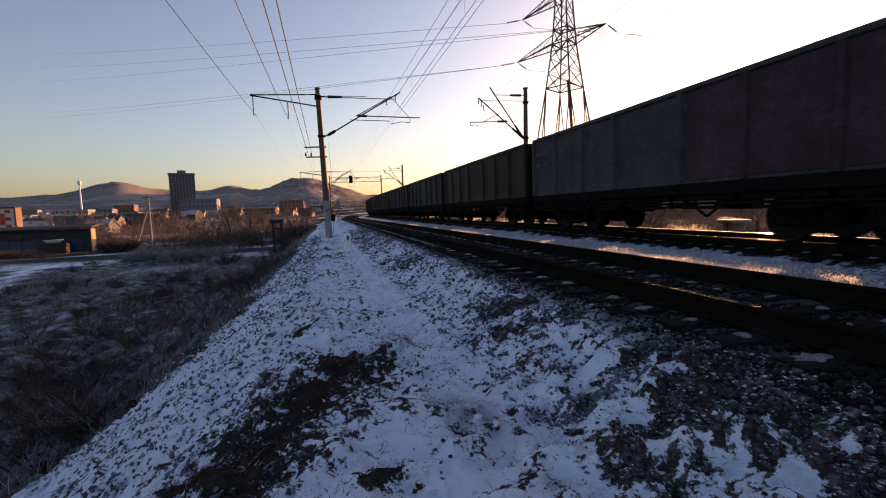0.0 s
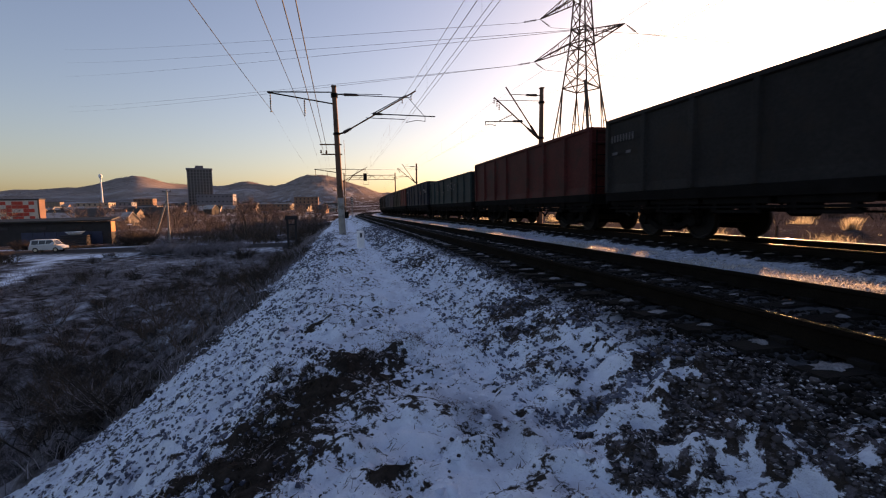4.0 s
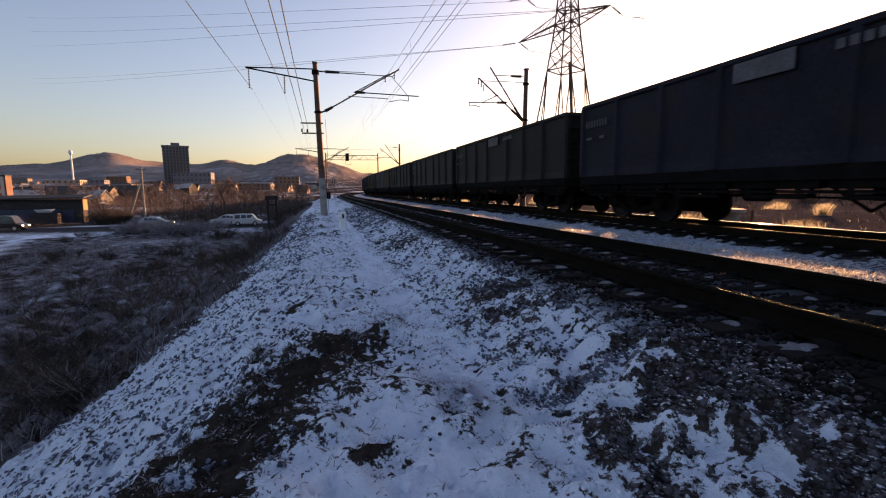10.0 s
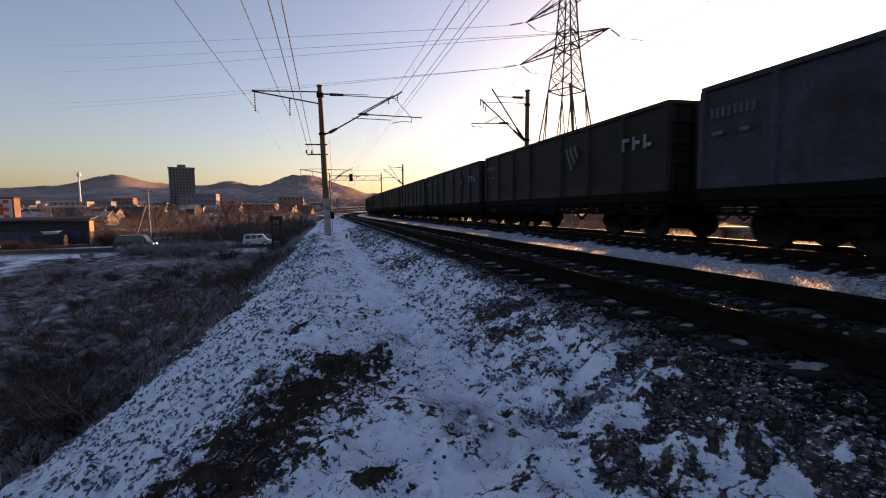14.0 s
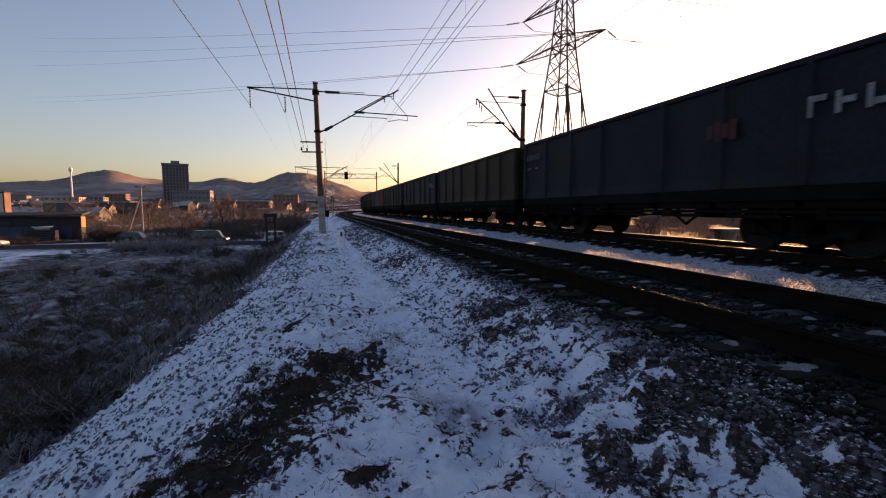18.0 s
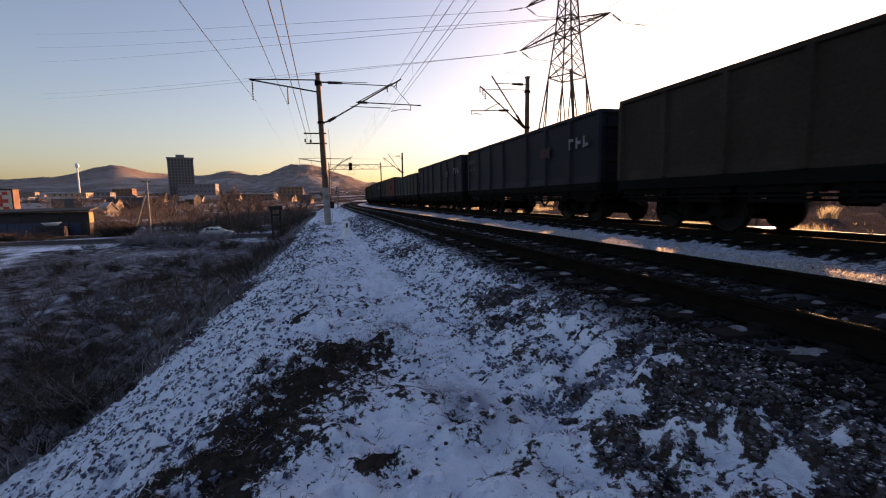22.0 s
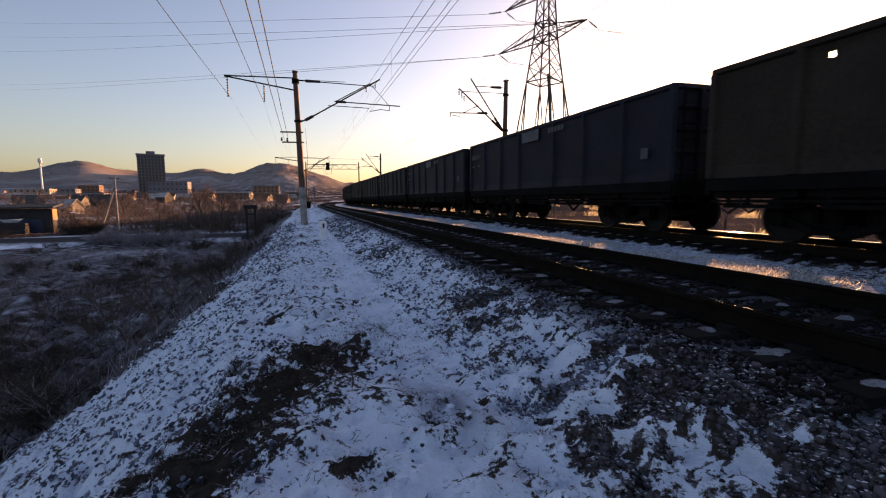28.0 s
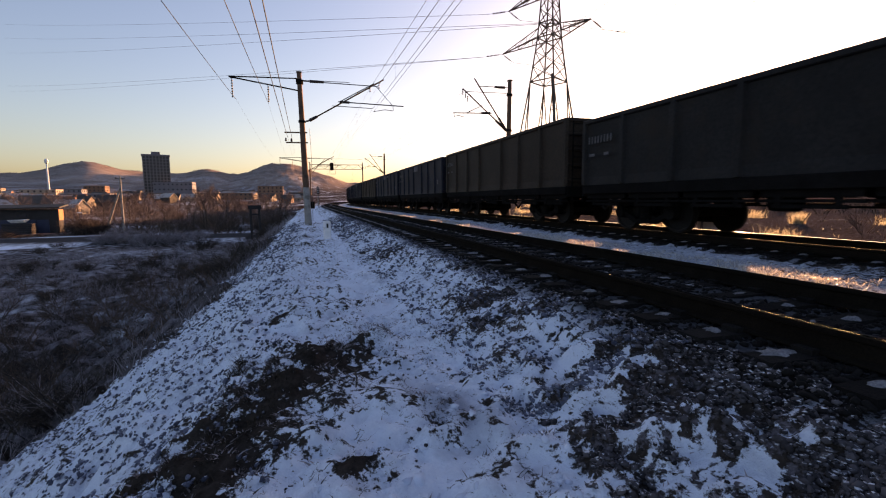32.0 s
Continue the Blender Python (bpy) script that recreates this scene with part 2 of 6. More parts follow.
        return self.add(vs, fs + [tuple(range(n - 1, -1, -1)), tuple(range(len(vs) - n, len(vs)))])

    def data(self, name, mat, smooth=False):
        me = bpy.data.meshes.new(name)
        me.from_pydata(self.v, [], self.f)
        me.materials.append(mat)
        if smooth:
            me.polygons.foreach_set("use_smooth", [True] * len(me.polygons))
        me.update()
        return me


def part(name, mesh, mat, parent=None, label="", smooth=False, at=None):
    """Links a Mesh (or ready mesh data) as one object under a thing or a part."""
    ob = new(name, mesh.data(name, mat, smooth) if isinstance(mesh, Mesh) else mesh)
    ob.parent = parent
    if at is not None:
        ob.matrix_basis = at
    return tagged(ob, label)


def thing(name, label, category, at=None, group="", kind=""):
    """An empty at the base of a thing, which carries its parts."""
    ob = new(name)
    ob.empty_display_size = 0.3
    if at is not None:
        ob.matrix_basis = at
    return tagged(ob, label, category, group, kind)


def solid(name, mesh, mat, label, category, at=None, group="", kind="", smooth=False):
    return tagged(part(name, mesh, mat, None, "", smooth, at), label, category, group, kind)


def lattice_noise(x, y, cell, seed):
    """Smooth noise from 0 to 1 over arrays of places."""
    u, w = x / cell, y / cell
    i, j = np.floor(u).astype(np.int64), np.floor(w).astype(np.int64)
    a, b = u - i, w - j
    a, b = a * a * (3 - 2 * a), b * b * (3 - 2 * b)

    def h(p, q):
        k = (p * 374761393 + q * 668265263 + seed * 982451653) & 0x7FFFFFFF
        k = ((k ^ (k >> 13)) * 1274126177) & 0x7FFFFFFF
        return ((k ^ (k >> 16)) & 0xFFFF) / 65535.0

    return (h(i, j) * (1 - a) + h(i + 1, j) * a) * (1 - b) + (h(i, j + 1) * (1 - a) + h(i + 1, j + 1) * a) * b


# ---- plan: the line runs straight along y and bends right at BEND ----
BEND, RADIUS = 67.0, 600.0
NEAR, FAR = 4.09, 9.72      # the middles of the two tracks


def along(s, off):
    """The place on a line off metres right of the plan's axis, s metres along it, and its heading."""
    if s <= BEND:
        return off, s, 0.0
    a = (s - BEND) / RADIUS
    return RADIUS - (RADIUS - off) * math.cos(a), BEND + (RADIUS - off) * math.sin(a), a


def line_path(s0, s1, off, step=8.0, z=0.0):
    out, s = [], s0
    while True:
        x, y, a = along(s, off)
        out.append(((x, y, z), (math.cos(a), -math.sin(a), 0)))
        if s >= s1:
            return out
        s = min(s1, s + (step if s >= BEND - step else max(step, min(40.0, BEND - step - s))))


def stony(q, x, y):
    """Where cobbles and clods show on the shoulder: in clumps by the path, all over by the track."""
    b = np.clip((q + 0.72 - np.interp(y, [1.2, 1.5, 2.3, 3.4, 7.0, 14.0], [1.48, 1.66, 2.0, 2.25, 2.4, 2.5])) / 1.25, 0, 1)
    lump = 0.48 * lattice_noise(x, y, 0.30, 51) + 0.30 * lattice_noise(x, y, 0.12, 52) + 0.22 * lattice_noise(x, y, 0.05, 53)
    return np.clip((lump - (0.66 - 0.40 * b)) / 0.34, 0, 1) * np.interp(y, [2.2, 4.0, 9.0], [1.0, 0.66, 0.42]) * np.where((q > 1.1) & (q < 2.9), 1, 0)


def height(x, y):
    """The ground's height and its layers (snow share, tarmac, oily stones) over arrays of places."""
    x, y = np.asarray(x, float), np.asarray(y, float)
    # place across the line
    rr = np.hypot(x - RADIUS, np.maximum(y - BEND, 0))
    ang = np.arctan2(np.maximum(y - BEND, 0), RADIUS - x)
    q = np.where(y > BEND, RADIUS - rr, x)
    q = np.where((x > RADIUS) | (ang > 1.35), 400.0, q)
    n1, n2, n3 = lattice_noise(x, y, 0.5, 1), lattice_noise(x, y, 0.16, 2), lattice_noise(x, y, 2.2, 3)
    n6 = lattice_noise(x, y, 0.9, 6)
    n4, n5 = lattice_noise(x, y, 9.0, 4), lattice_noise(x, y, 0.075, 5)
    prof_x = [-60.0, -7.6, -6.2, -0.75, -0.2, 0.75, 1.45, 2.40, 2.75, 5.45, 6.1, 7.5, 8.3, 11.2, 12.6, 14.5, 60.0]
    prof_z = [-4.7, -4.5, -4.2, -0.74, -0.61, -0.64, -0.60, -0.27, -0.215, -0.215, -0.30, -0.30, -0.215, -0.215, -0.42, -0.50, -0.45]
    z = np.interp(q, prof_x, prof_z)
    # open land: valley, town slope, hills
    dist = np.hypot(x, y)
    rise = np.clip((y - 130) / 800, 0, 1)
    left = -4.7 + 19 * rise ** 1.2 + 0.9 * (n4 - 0.5) * np.clip((np.abs(q) - 8) / 10, 0, 1)
    right = -0.45 + 8 * np.clip((dist - 45) / 500, 0, 1) + 0.35 * (n4 - 0.5)
    land = np.where(q < 3, left, right)
    w = np.clip((np.abs(q - 3) - 11) / 8, 0, 1)
    z = z * (1 - w) + land * w
    far = np.clip((dist - 1300) / 900, 0, 1)
    far = far * far * (3 - 2 * far)
    hills = 68.0 + 0 * x
    for cx, top, wide in ((-825, 40, 95), (-700, 45, 420), (-404, 30, 75), (-130, 71, 150), (0, 32, 90), (110, 30, 80), (900, 20, 600), (-2300, 40, 500)):
        hills = hills + top * np.exp(-(((x / np.maximum(dist, 1)) * 2300 - cx) / wide) ** 2)
    hills = hills * (0.94 + 0.12 * lattice_noise(x, y, 130.0, 9)) + 12 * (lattice_noise(x, y, 60.0, 8) - 0.5) + 7 * (lattice_noise(x, y, 16.0, 18) - 0.5)
    z = z * (1 - far) + hills * far
    # relief
    mound = np.exp(-((x + 0.8 - 0.58 * (y - 2.6)) / 0.45) ** 2) * np.clip((5.4 - y) / 1.0, 0, 1) * np.clip(y / 1.5, 0, 1)
    z = z + mound * (0.09 + 0.16 * (lattice_noise(x, y, 0.34, 71) - 0.5) + 0.09 * (lattice_noise(x, y, 0.13, 72) - 0.5))
    bank = np.clip((q + 9) / 1.5, 0, 1) * np.clip((14 - q) / 2, 0, 1)
    scrub_edge = -np.interp(y, [-50, 0, 7.7, 8.3, 8.9, 9.7, 12.3, 20, 32, 60, 200], [7.6, 7.6, 6.8, 4.2, 2.95, 2.5, 2.25, 2.1, 1.9, 1.3, 1.0])
    on_snow = np.clip((q - scrub_edge + 0.5 * (n1 - 0.5) + 0.7 * (n3 - 0.5)) / 0.25, 0, 1)
    close = np.clip((60 - dist) / 40, 0, 1)
    path = np.clip(1 - np.abs(q - 1.0 + 0.25 * (n3 - 0.5)) / 0.6, 0, 1)
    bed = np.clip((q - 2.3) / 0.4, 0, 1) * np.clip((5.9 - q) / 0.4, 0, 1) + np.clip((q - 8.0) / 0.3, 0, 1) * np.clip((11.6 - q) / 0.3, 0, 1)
    z = z + bank * close * (0.13 * (n1 - 0.5) + 0.15 * (n2 - 0.5) + 0.085 * (n5 - 0.5) + 0.10 * (n3 - 0.5)) * (1 - 0.75 * bed) * (1 - 0.25 * path) * np.where((q > 5.9) & (q < 8), 0.3, 1.0)
    z = z + (1 - on_snow) * np.where(q < 0, 1, 0) * close * (0.35 * (n1 - 0.5) + 0.22 * (n2 - 0.3) + 0.7 * (n3 - 0.5) + 0.5 * (n6 - 0.5)) * np.clip((-q - 1.5) / 3.5, 0.2, 1)
    # layers
    slope = np.clip((-q - 0.55) / 0.5, 0, 1)
    bare = np.exp(-((q + 0.8 - 0.58 * (y - 2.6) + 0.5 * (n1 - 0.5)) / np.interp(y, [1.5, 2.6, 5.0], [0.75, 0.58, 0.30])) ** 2) * np.clip((5.3 - y) / 0.8, 0, 1)
    for px, py, pr, much in ((0.24, 2.36, 0.17, 0.9), (0.85, 2.72, 0.13, 0.4), (0.98, 2.12, 0.17, 0.4), (0.86, 2.45, 0.10, 0.35), (0.3, 7.0, 0.22, 0.8), (-0.4, 6.1, 0.2, 0.8), (0.95, 1.5, 0.2, 0.6)):
        bare = np.maximum(bare, much * np.exp(-((x - px) ** 2 + ((y - py) * 1.3) ** 2) / (1.25 * pr) ** 2) * np.clip(1.9 * lattice_noise(x, y, 0.07, 54) - 0.15, 0.1, 1.2))
    dark = stony(q, x, y)
    share = 0.560 - 0.31 * dark - 0.008 * np.clip((y - 3) / 3, 0, 1) * (1 - path) + 0.03 * slope + 0.07 * path + 0.10 * (n3 - 0.5) + 0.10 * (n6 - 0.5) - 0.10 * (n2 - 0.5) - 0.07 * (n1 - 0.5) - 0.35 * bare * np.clip(1.7 * (0.6 * lattice_noise(x, y, 0.26, 27) + 0.4 * lattice_noise(x, y, 0.09, 28)) - 0.25, 0, 1) - 0.05 * np.clip((6 - y) / 3, 0, 1) * np.clip(2.4 * lattice_noise(x, y, 0.4, 29) - 1.0, 0, 1)
    share = np.where(q > 5.6, (0.57 - 0.16 * (n3 - 0.5)) * np.clip((q - 5.95 + 0.5 * (n1 - 0.5)) / 0.35, 0.4, 1) * np.clip((8.45 - q + 0.5 * (n2 - 0.5)) / 0.4, 0.4, 1), share)
    share = share * on_snow + (1 - on_snow) * (0.31 + 0.14 * (n4 - 0.5) + 0.20 * (n3 - 0.5))
    openland = np.clip((np.abs(q - 3) - 12) / 6, 0, 1)
    share = share * (1 - openland) + openland * (np.where(y < 64, 0.31, 0.385) + 0.30 * (lattice_noise(x, y, 14.0, 12) - 0.5) + 0.2 * (n4 - 0.5))
    share = np.where((q > 11.8) & (far < 1), 0.285 + 0.14 * (n4 - 0.5) + 0.14 * (n3 - 0.5), share)
    hill_share = 0.42 + 0.25 * (lattice_noise(x, y, 160.0, 14) - 0.5) - 0.16 * np.clip((z - 60) / 60, 0, 1)
    share = share * (1 - far) + hill_share * far
    # road across the valley, its snowy verges and a lane that joins it
    ry = 72.6
    road = np.clip((4.2 - np.abs(y - ry)) / 0.5, 0, 1) * np.where((q < -7) & (x > -220), 1, 0)
    lane_x = -28.2 - 0.28 * (y - 44.5)
    lane = np.clip((1.2 - np.abs(x - lane_x + 0.9 * (n4 - 0.5))) / 0.4, 0, 1) * np.clip((68 - y) / 2, 0, 1) * np.clip((y - 36) / 8, 0, 1)
    field = np.clip((2.1 + 0.8 * (n4 - 0.5) - np.abs(y - 65.3)) / 0.8, 0, 1) * np.clip((-x - 24.5) / 2, 0, 1)
    verge = field + np.clip((3.6 - np.abs(y - 66)) / 2, 0, 1) * np.clip((-x - 6) / 2, 0, 1) * np.clip((x + 17) / 3, 0, 1) * 0.8 + np.clip((5.5 - np.abs(y - 84)) / 2, 0, 1) * np.where(q < -9, 1, 0)
    yard = np.clip(1.3 - np.hypot((x + 37) / 16, (y - 122) / 14), 0, 1) + np.clip(1.3 - np.hypot((x + 16) / 8, (y - 92) / 9), 0, 1)
    n7 = lattice_noise(x, y, 4.0, 17)
    share = np.maximum(share, np.where(q < -6, 1, 0) * np.maximum(0.75 * lane, np.clip(verge, 0, 1) * (0.44 + 0.36 * n7)))
    share = np.maximum(share, np.where(q < -6, 1, 0) * np.clip(yard, 0, 1) * (0.40 + 0.35 * n7))
    flat = np.clip((8 - np.abs(y - ry)) / 3, 0, 1) * np.where(q < -8, 1, 0)
    z = z * (1 - flat) - 4.2 * flat
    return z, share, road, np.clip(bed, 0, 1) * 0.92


def ground_z(x, y):
    return float(height(np.array([x]), np.array([y]))[0][0])


def steps(*spans):
    """Coordinates with a step for each span (start, end, first step, growth)."""
    out = []
    for a, b, step, grow in spans:
        p, up = a, 1 if b > a else -1
        run = []
        while (b - p) * up > 0:
            run.append(p)
            p += step * up
            step *= grow
        out += run if up > 0 else run[::-1]
    return np.array(out + [spans[-1][1]])


def make_ground():
    xs = np.concatenate([steps((-8.0, -4500, 0.12, 1.06))[:-1], np.arange(-7.95, 3.4, 0.05), np.arange(3.4, 14, 0.18), steps((14, 4500, 0.3, 1.07))])
    ys = np.concatenate([steps((0.9, -900, 0.08, 1.08))[:-1], steps((1.0, 14, 0.035, 1.004)), steps((14.1, 4900, 0.11, 1.022))])
    xs, ys = np.unique(np.round(xs, 4)), np.unique(np.round(ys, 4))
    gx, gy = np.meshgrid(xs, ys)
    z, share, road, oil = height(gx, gy)
    nx, ny = len(xs), len(ys)
    co = np.stack([gx, gy, z], -1).reshape(-1, 3)
    i = np.arange(nx * ny).reshape(ny, nx)
    quads = np.stack([i[:-1, :-1], i[:-1, 1:], i[1:, 1:], i[1:, :-1]], -1).reshape(-1, 4)
    me = bpy.data.meshes.new("ground")
    me.vertices.add(len(co)), me.vertices.foreach_set("co", co.ravel())
    me.loops.add(quads.size), me.loops.foreach_set("vertex_index", quads.ravel().astype(np.int32))
    me.polygons.add(len(quads)), me.polygons.foreach_set("loop_start", np.arange(0, quads.size, 4, dtype=np.int32))
    me.update(calc_edges=True)
    me.polygons.foreach_set("use_smooth", np.ones(len(quads), bool))
    layer = me.attributes.new("cover", "FLOAT_COLOR", "POINT")
    ice = np.exp(-((gx - 0.95 + 0.12 * (gy - 2.9)) / 0.20) ** 2 - ((gy - 2.95) / 0.55) ** 2)
    # no ice here: the strip between the tracks is darkened for the train's shade
    ice = np.maximum(ice, 0.75 * np.clip((gx - 5.9) / 0.3, 0, 1) * np.clip((8.6 - gx) / 0.3, 0, 1) * (gy < 60))
    rgba = np.stack([share, road, oil, ice], -1).reshape(-1)
    layer.data.foreach_set("color", rgba.astype(np.float32))
    me.materials.append(M["ground"])
    return tagged(new("ground", me), "snowy railway bank, dark scrub valley and hills beyond the town", "ground", kind="structure")


make_ground()

# ---- the two tracks ----
RAIL = [(-0.075, -0.18), (0.075, -0.18), (0.075, -0.168), (0.012, -0.15), (0.010, -0.05), (0.036, -0.038), (0.036, -0.004), (0.030, -0.0015), (-0.030, -0.0015), (-0.036, -0.004), (-0.036, -0.038), (-0.010, -0.05), (-0.012, -0.15), (-0.075, -0.168)]


def head(side):
    """The worn running band, tilted a little towards the track's middle."""
    k = 0.05 * 0.012 * (1 if side < 0 else -1)
    return [(-0.012, -0.004), (0.012, -0.004), (0.012, -k), (-0.012, k)]


def railway_track(name, mid, label, s_end):
    tr = thing(name, label, "railway track", kind="structure")
    for side in (-0.795, 0.795):
        r = part("rail", Mesh().sweep(RAIL, line_path(-620, s_end, mid + side)), M["rail"], tr, "rust-brown steel rail")
        part("rail_head", Mesh().sweep(head(side), line_path(-620, s_end, mid + side)), M["rail_head"], r, "polished running surface")
    m = Mesh()
    prof = [(-1.35, 0.0), (-1.33, 0.17), (-0.5, 0.155), (0.0, 0.145), (0.5, 0.155), (1.33, 0.17), (1.35, 0.0)]
    vs = [(a, w * (0.75 if b > 0.1 else 1), b - 0.19 - 0.155) for w in (-0.14, 0.14) for a, b in prof]
    n = len(prof)
    m.add(vs, [(i, i + 1, n + i + 1, n + i) for i in range(n - 1)] + [tuple(range(n - 1, -1, -1)), tuple(range(n, 2 * n)), (0, n, 2 * n - 1, n - 1)])
    for x in (-0.795, 0.795):
        for d in (-0.11, 0.11):
            m.box((x + d, 0, -0.165), (0.07, 0.14, 0.04))
    data = m.data("sleeper", M["sleeper"])
    rest = Mesh()
    s = -60.0
    while s < 240:
        x, y, a = along(s, mid)
        if 0 < s < 135:
            part("sleeper", data, None, tr, at=Matrix.Translation((x, y, 0)) @ Matrix.Rotation(-a, 4, "Z"))
        else:
            t = Matrix.Translation((x, y, 0)) @ Matrix.Rotation(-a, 4, "Z")
            rest.add([t @ Vector(v) for v in m.v], m.f)
        s += 0.545
    tagged(part("sleepers", rest, M["sleeper"], tr, "oil-stained concrete sleepers darkened further for shade"), kind="stuff")
    return tr


railway_track("track_near", NEAR, "empty main-line track on oil-stained ballast darkened for shade, with snow flecks", 700)
railway_track("track_far", FAR, "main-line track under the moving coal train", 700)


def lump(m, c, sx, sy, sz, rnd, n=14):
    """A low uneven mound, as snow lies on a sleeper."""
    ring = [1 + rnd.uniform(-0.55, 0.4) for _ in range(n)]
    a0 = rnd.uniform(0, 6)
    lo = [(c[0] + sx * ring[i] * math.cos(a0 + 2 * math.pi * i / n), c[1] + sy * ring[i] * math.sin(a0 + 2 * math.pi * i / n), c[2]) for i in range(n)]
    hi = [(c[0] + 0.55 * (p[0] - c[0]), c[1] + 0.55 * (p[1] - c[1]), c[2] + sz) for p in lo]
    m.add(lo + hi, [(i, (i + 1) % n, n + (i + 1) % n, n + i) for i in range(n)] + [tuple(range(n, 2 * n))])


def sleeper_snow():
    rnd = random.Random(5)
    for mid, label in ((NEAR, "snow flecks left on the sleepers of the near track"), (FAR, "snow flecks left on the sleepers of the far track")):
        m = Mesh()
        s = -60.0
        while s < 150:
            for off, sx, sy, odds in ((-1.06, 0.16, 0.09, 0.92), (-0.08, 0.05, 0.03, 0.3), (0.42, 0.16, 0.085, 0.9), (1.15, 0.09, 0.06, 0.4)):
                if rnd.random() < odds:
                    x, y, a = along(s + rnd.uniform(-0.04, 0.04), mid + off + rnd.uniform(-0.05, 0.05))
                    lump(m, (x, y, -0.178 if abs(off) > 1 else -0.19), sx * rnd.uniform(0.35, 0.85), sy * rnd.uniform(0.4, 1.0), rnd.uniform(0.008, 0.024), rnd)
            s += 0.545
        solid("snow_flecks", m, M["dirty_snow"], label, "snow", kind="stuff", smooth=True)


sleeper_snow()

# ---- the coal train ----
LENGTH, BODY = 13.92, 12.95


def bogie(parent, y):
    b = part("bogie", Mesh().box((0, y, 0.62), (1.9, 0.42, 0.22), cut=0.03), M["steel"], parent, "cast steel freight bogie")
    for sx in (-1, 1):
        m = Mesh()
        x = sx * 1.018
        m.beam((x, y - 1.12, 0.62), (x, y - 0.42, 0.80), 0.12, 0.20).beam((x, y + 1.12, 0.62), (x, y + 0.42, 0.80), 0.12, 0.20).beam((x, y - 0.5, 0.82), (x, y + 0.5, 0.82), 0.12, 0.18)
        m.beam((x, y - 0.95, 0.52), (x, y - 0.36, 0.26), 0.12, 0.13).beam((x, y + 0.95, 0.52), (x, y + 0.36, 0.26), 0.12, 0.13).beam((x, y - 0.42, 0.25), (x, y + 0.42, 0.25), 0.14, 0.10)
        for e in (-0.925, 0.925):
            m.tube((x - 0.12, y + e, 0.475), (x + 0.12, y + e, 0.475), 0.16, n=10)
        f = part("side_frame", m, M["steel"], b)
        part("spring", Mesh().turned([(0.14, 0.30), (0.155, 0.34), (0.14, 0.38), (0.155, 0.42), (0.14, 0.46), (0.155, 0.5), (0.14, 0.54), (0.14, 0.62)], (x, y, 0), n=10), M["steel"], f)
    part("spring_plank", Mesh().box((0, y, 0.32), (1.95, 0.62, 0.16), cut=0.02).box((0, y, 0.50), (0.5, 0.5, 0.3)), M["steel"], b)
    for e in (-0.36, 0.36):
        m = Mesh().box((0, y + e, 0.45), (1.5, 0.10, 0.16))
        for sx in (-1, 1):
            m.box((sx * 0.80, y + e * 1.15, 0.48), (0.16, 0.12, 0.42), cut=0.02).beam((sx * 0.5, y + e, 0.45), (sx * 0.45, y + e * 0.9, 1.0), 0.05)
        part("brake_beam", m, M["steel"], b)
    for e in (-0.925, 0.925):
        m = Mesh().tube((-1.0, y + e, 0.475), (1.0, y + e, 0.475), 0.08, n=8)
        for sx in (-1, 1):
            m.turned([(0.10, -0.09), (0.17, -0.08), (0.19, -0.03), (0.40, -0.03), (0.42, -0.065), (0.475, -0.065), (0.475, 0.045), (0.503, 0.05), (0.503, 0.072), (0.40, 0.065), (0.19, 0.03), (0.10, 0.05)][::sx], (0, 0, 0), "x", 28)
            k = 28 * 12
            m.v[-k:] = [(sx * 0.80 - sx * p[0], p[1] + y + e, p[2] + 0.475) for p in m.v[-k:]]
        part("wheelset", m, M["wheel"], b, "pair of worn steel wheels on an axle")


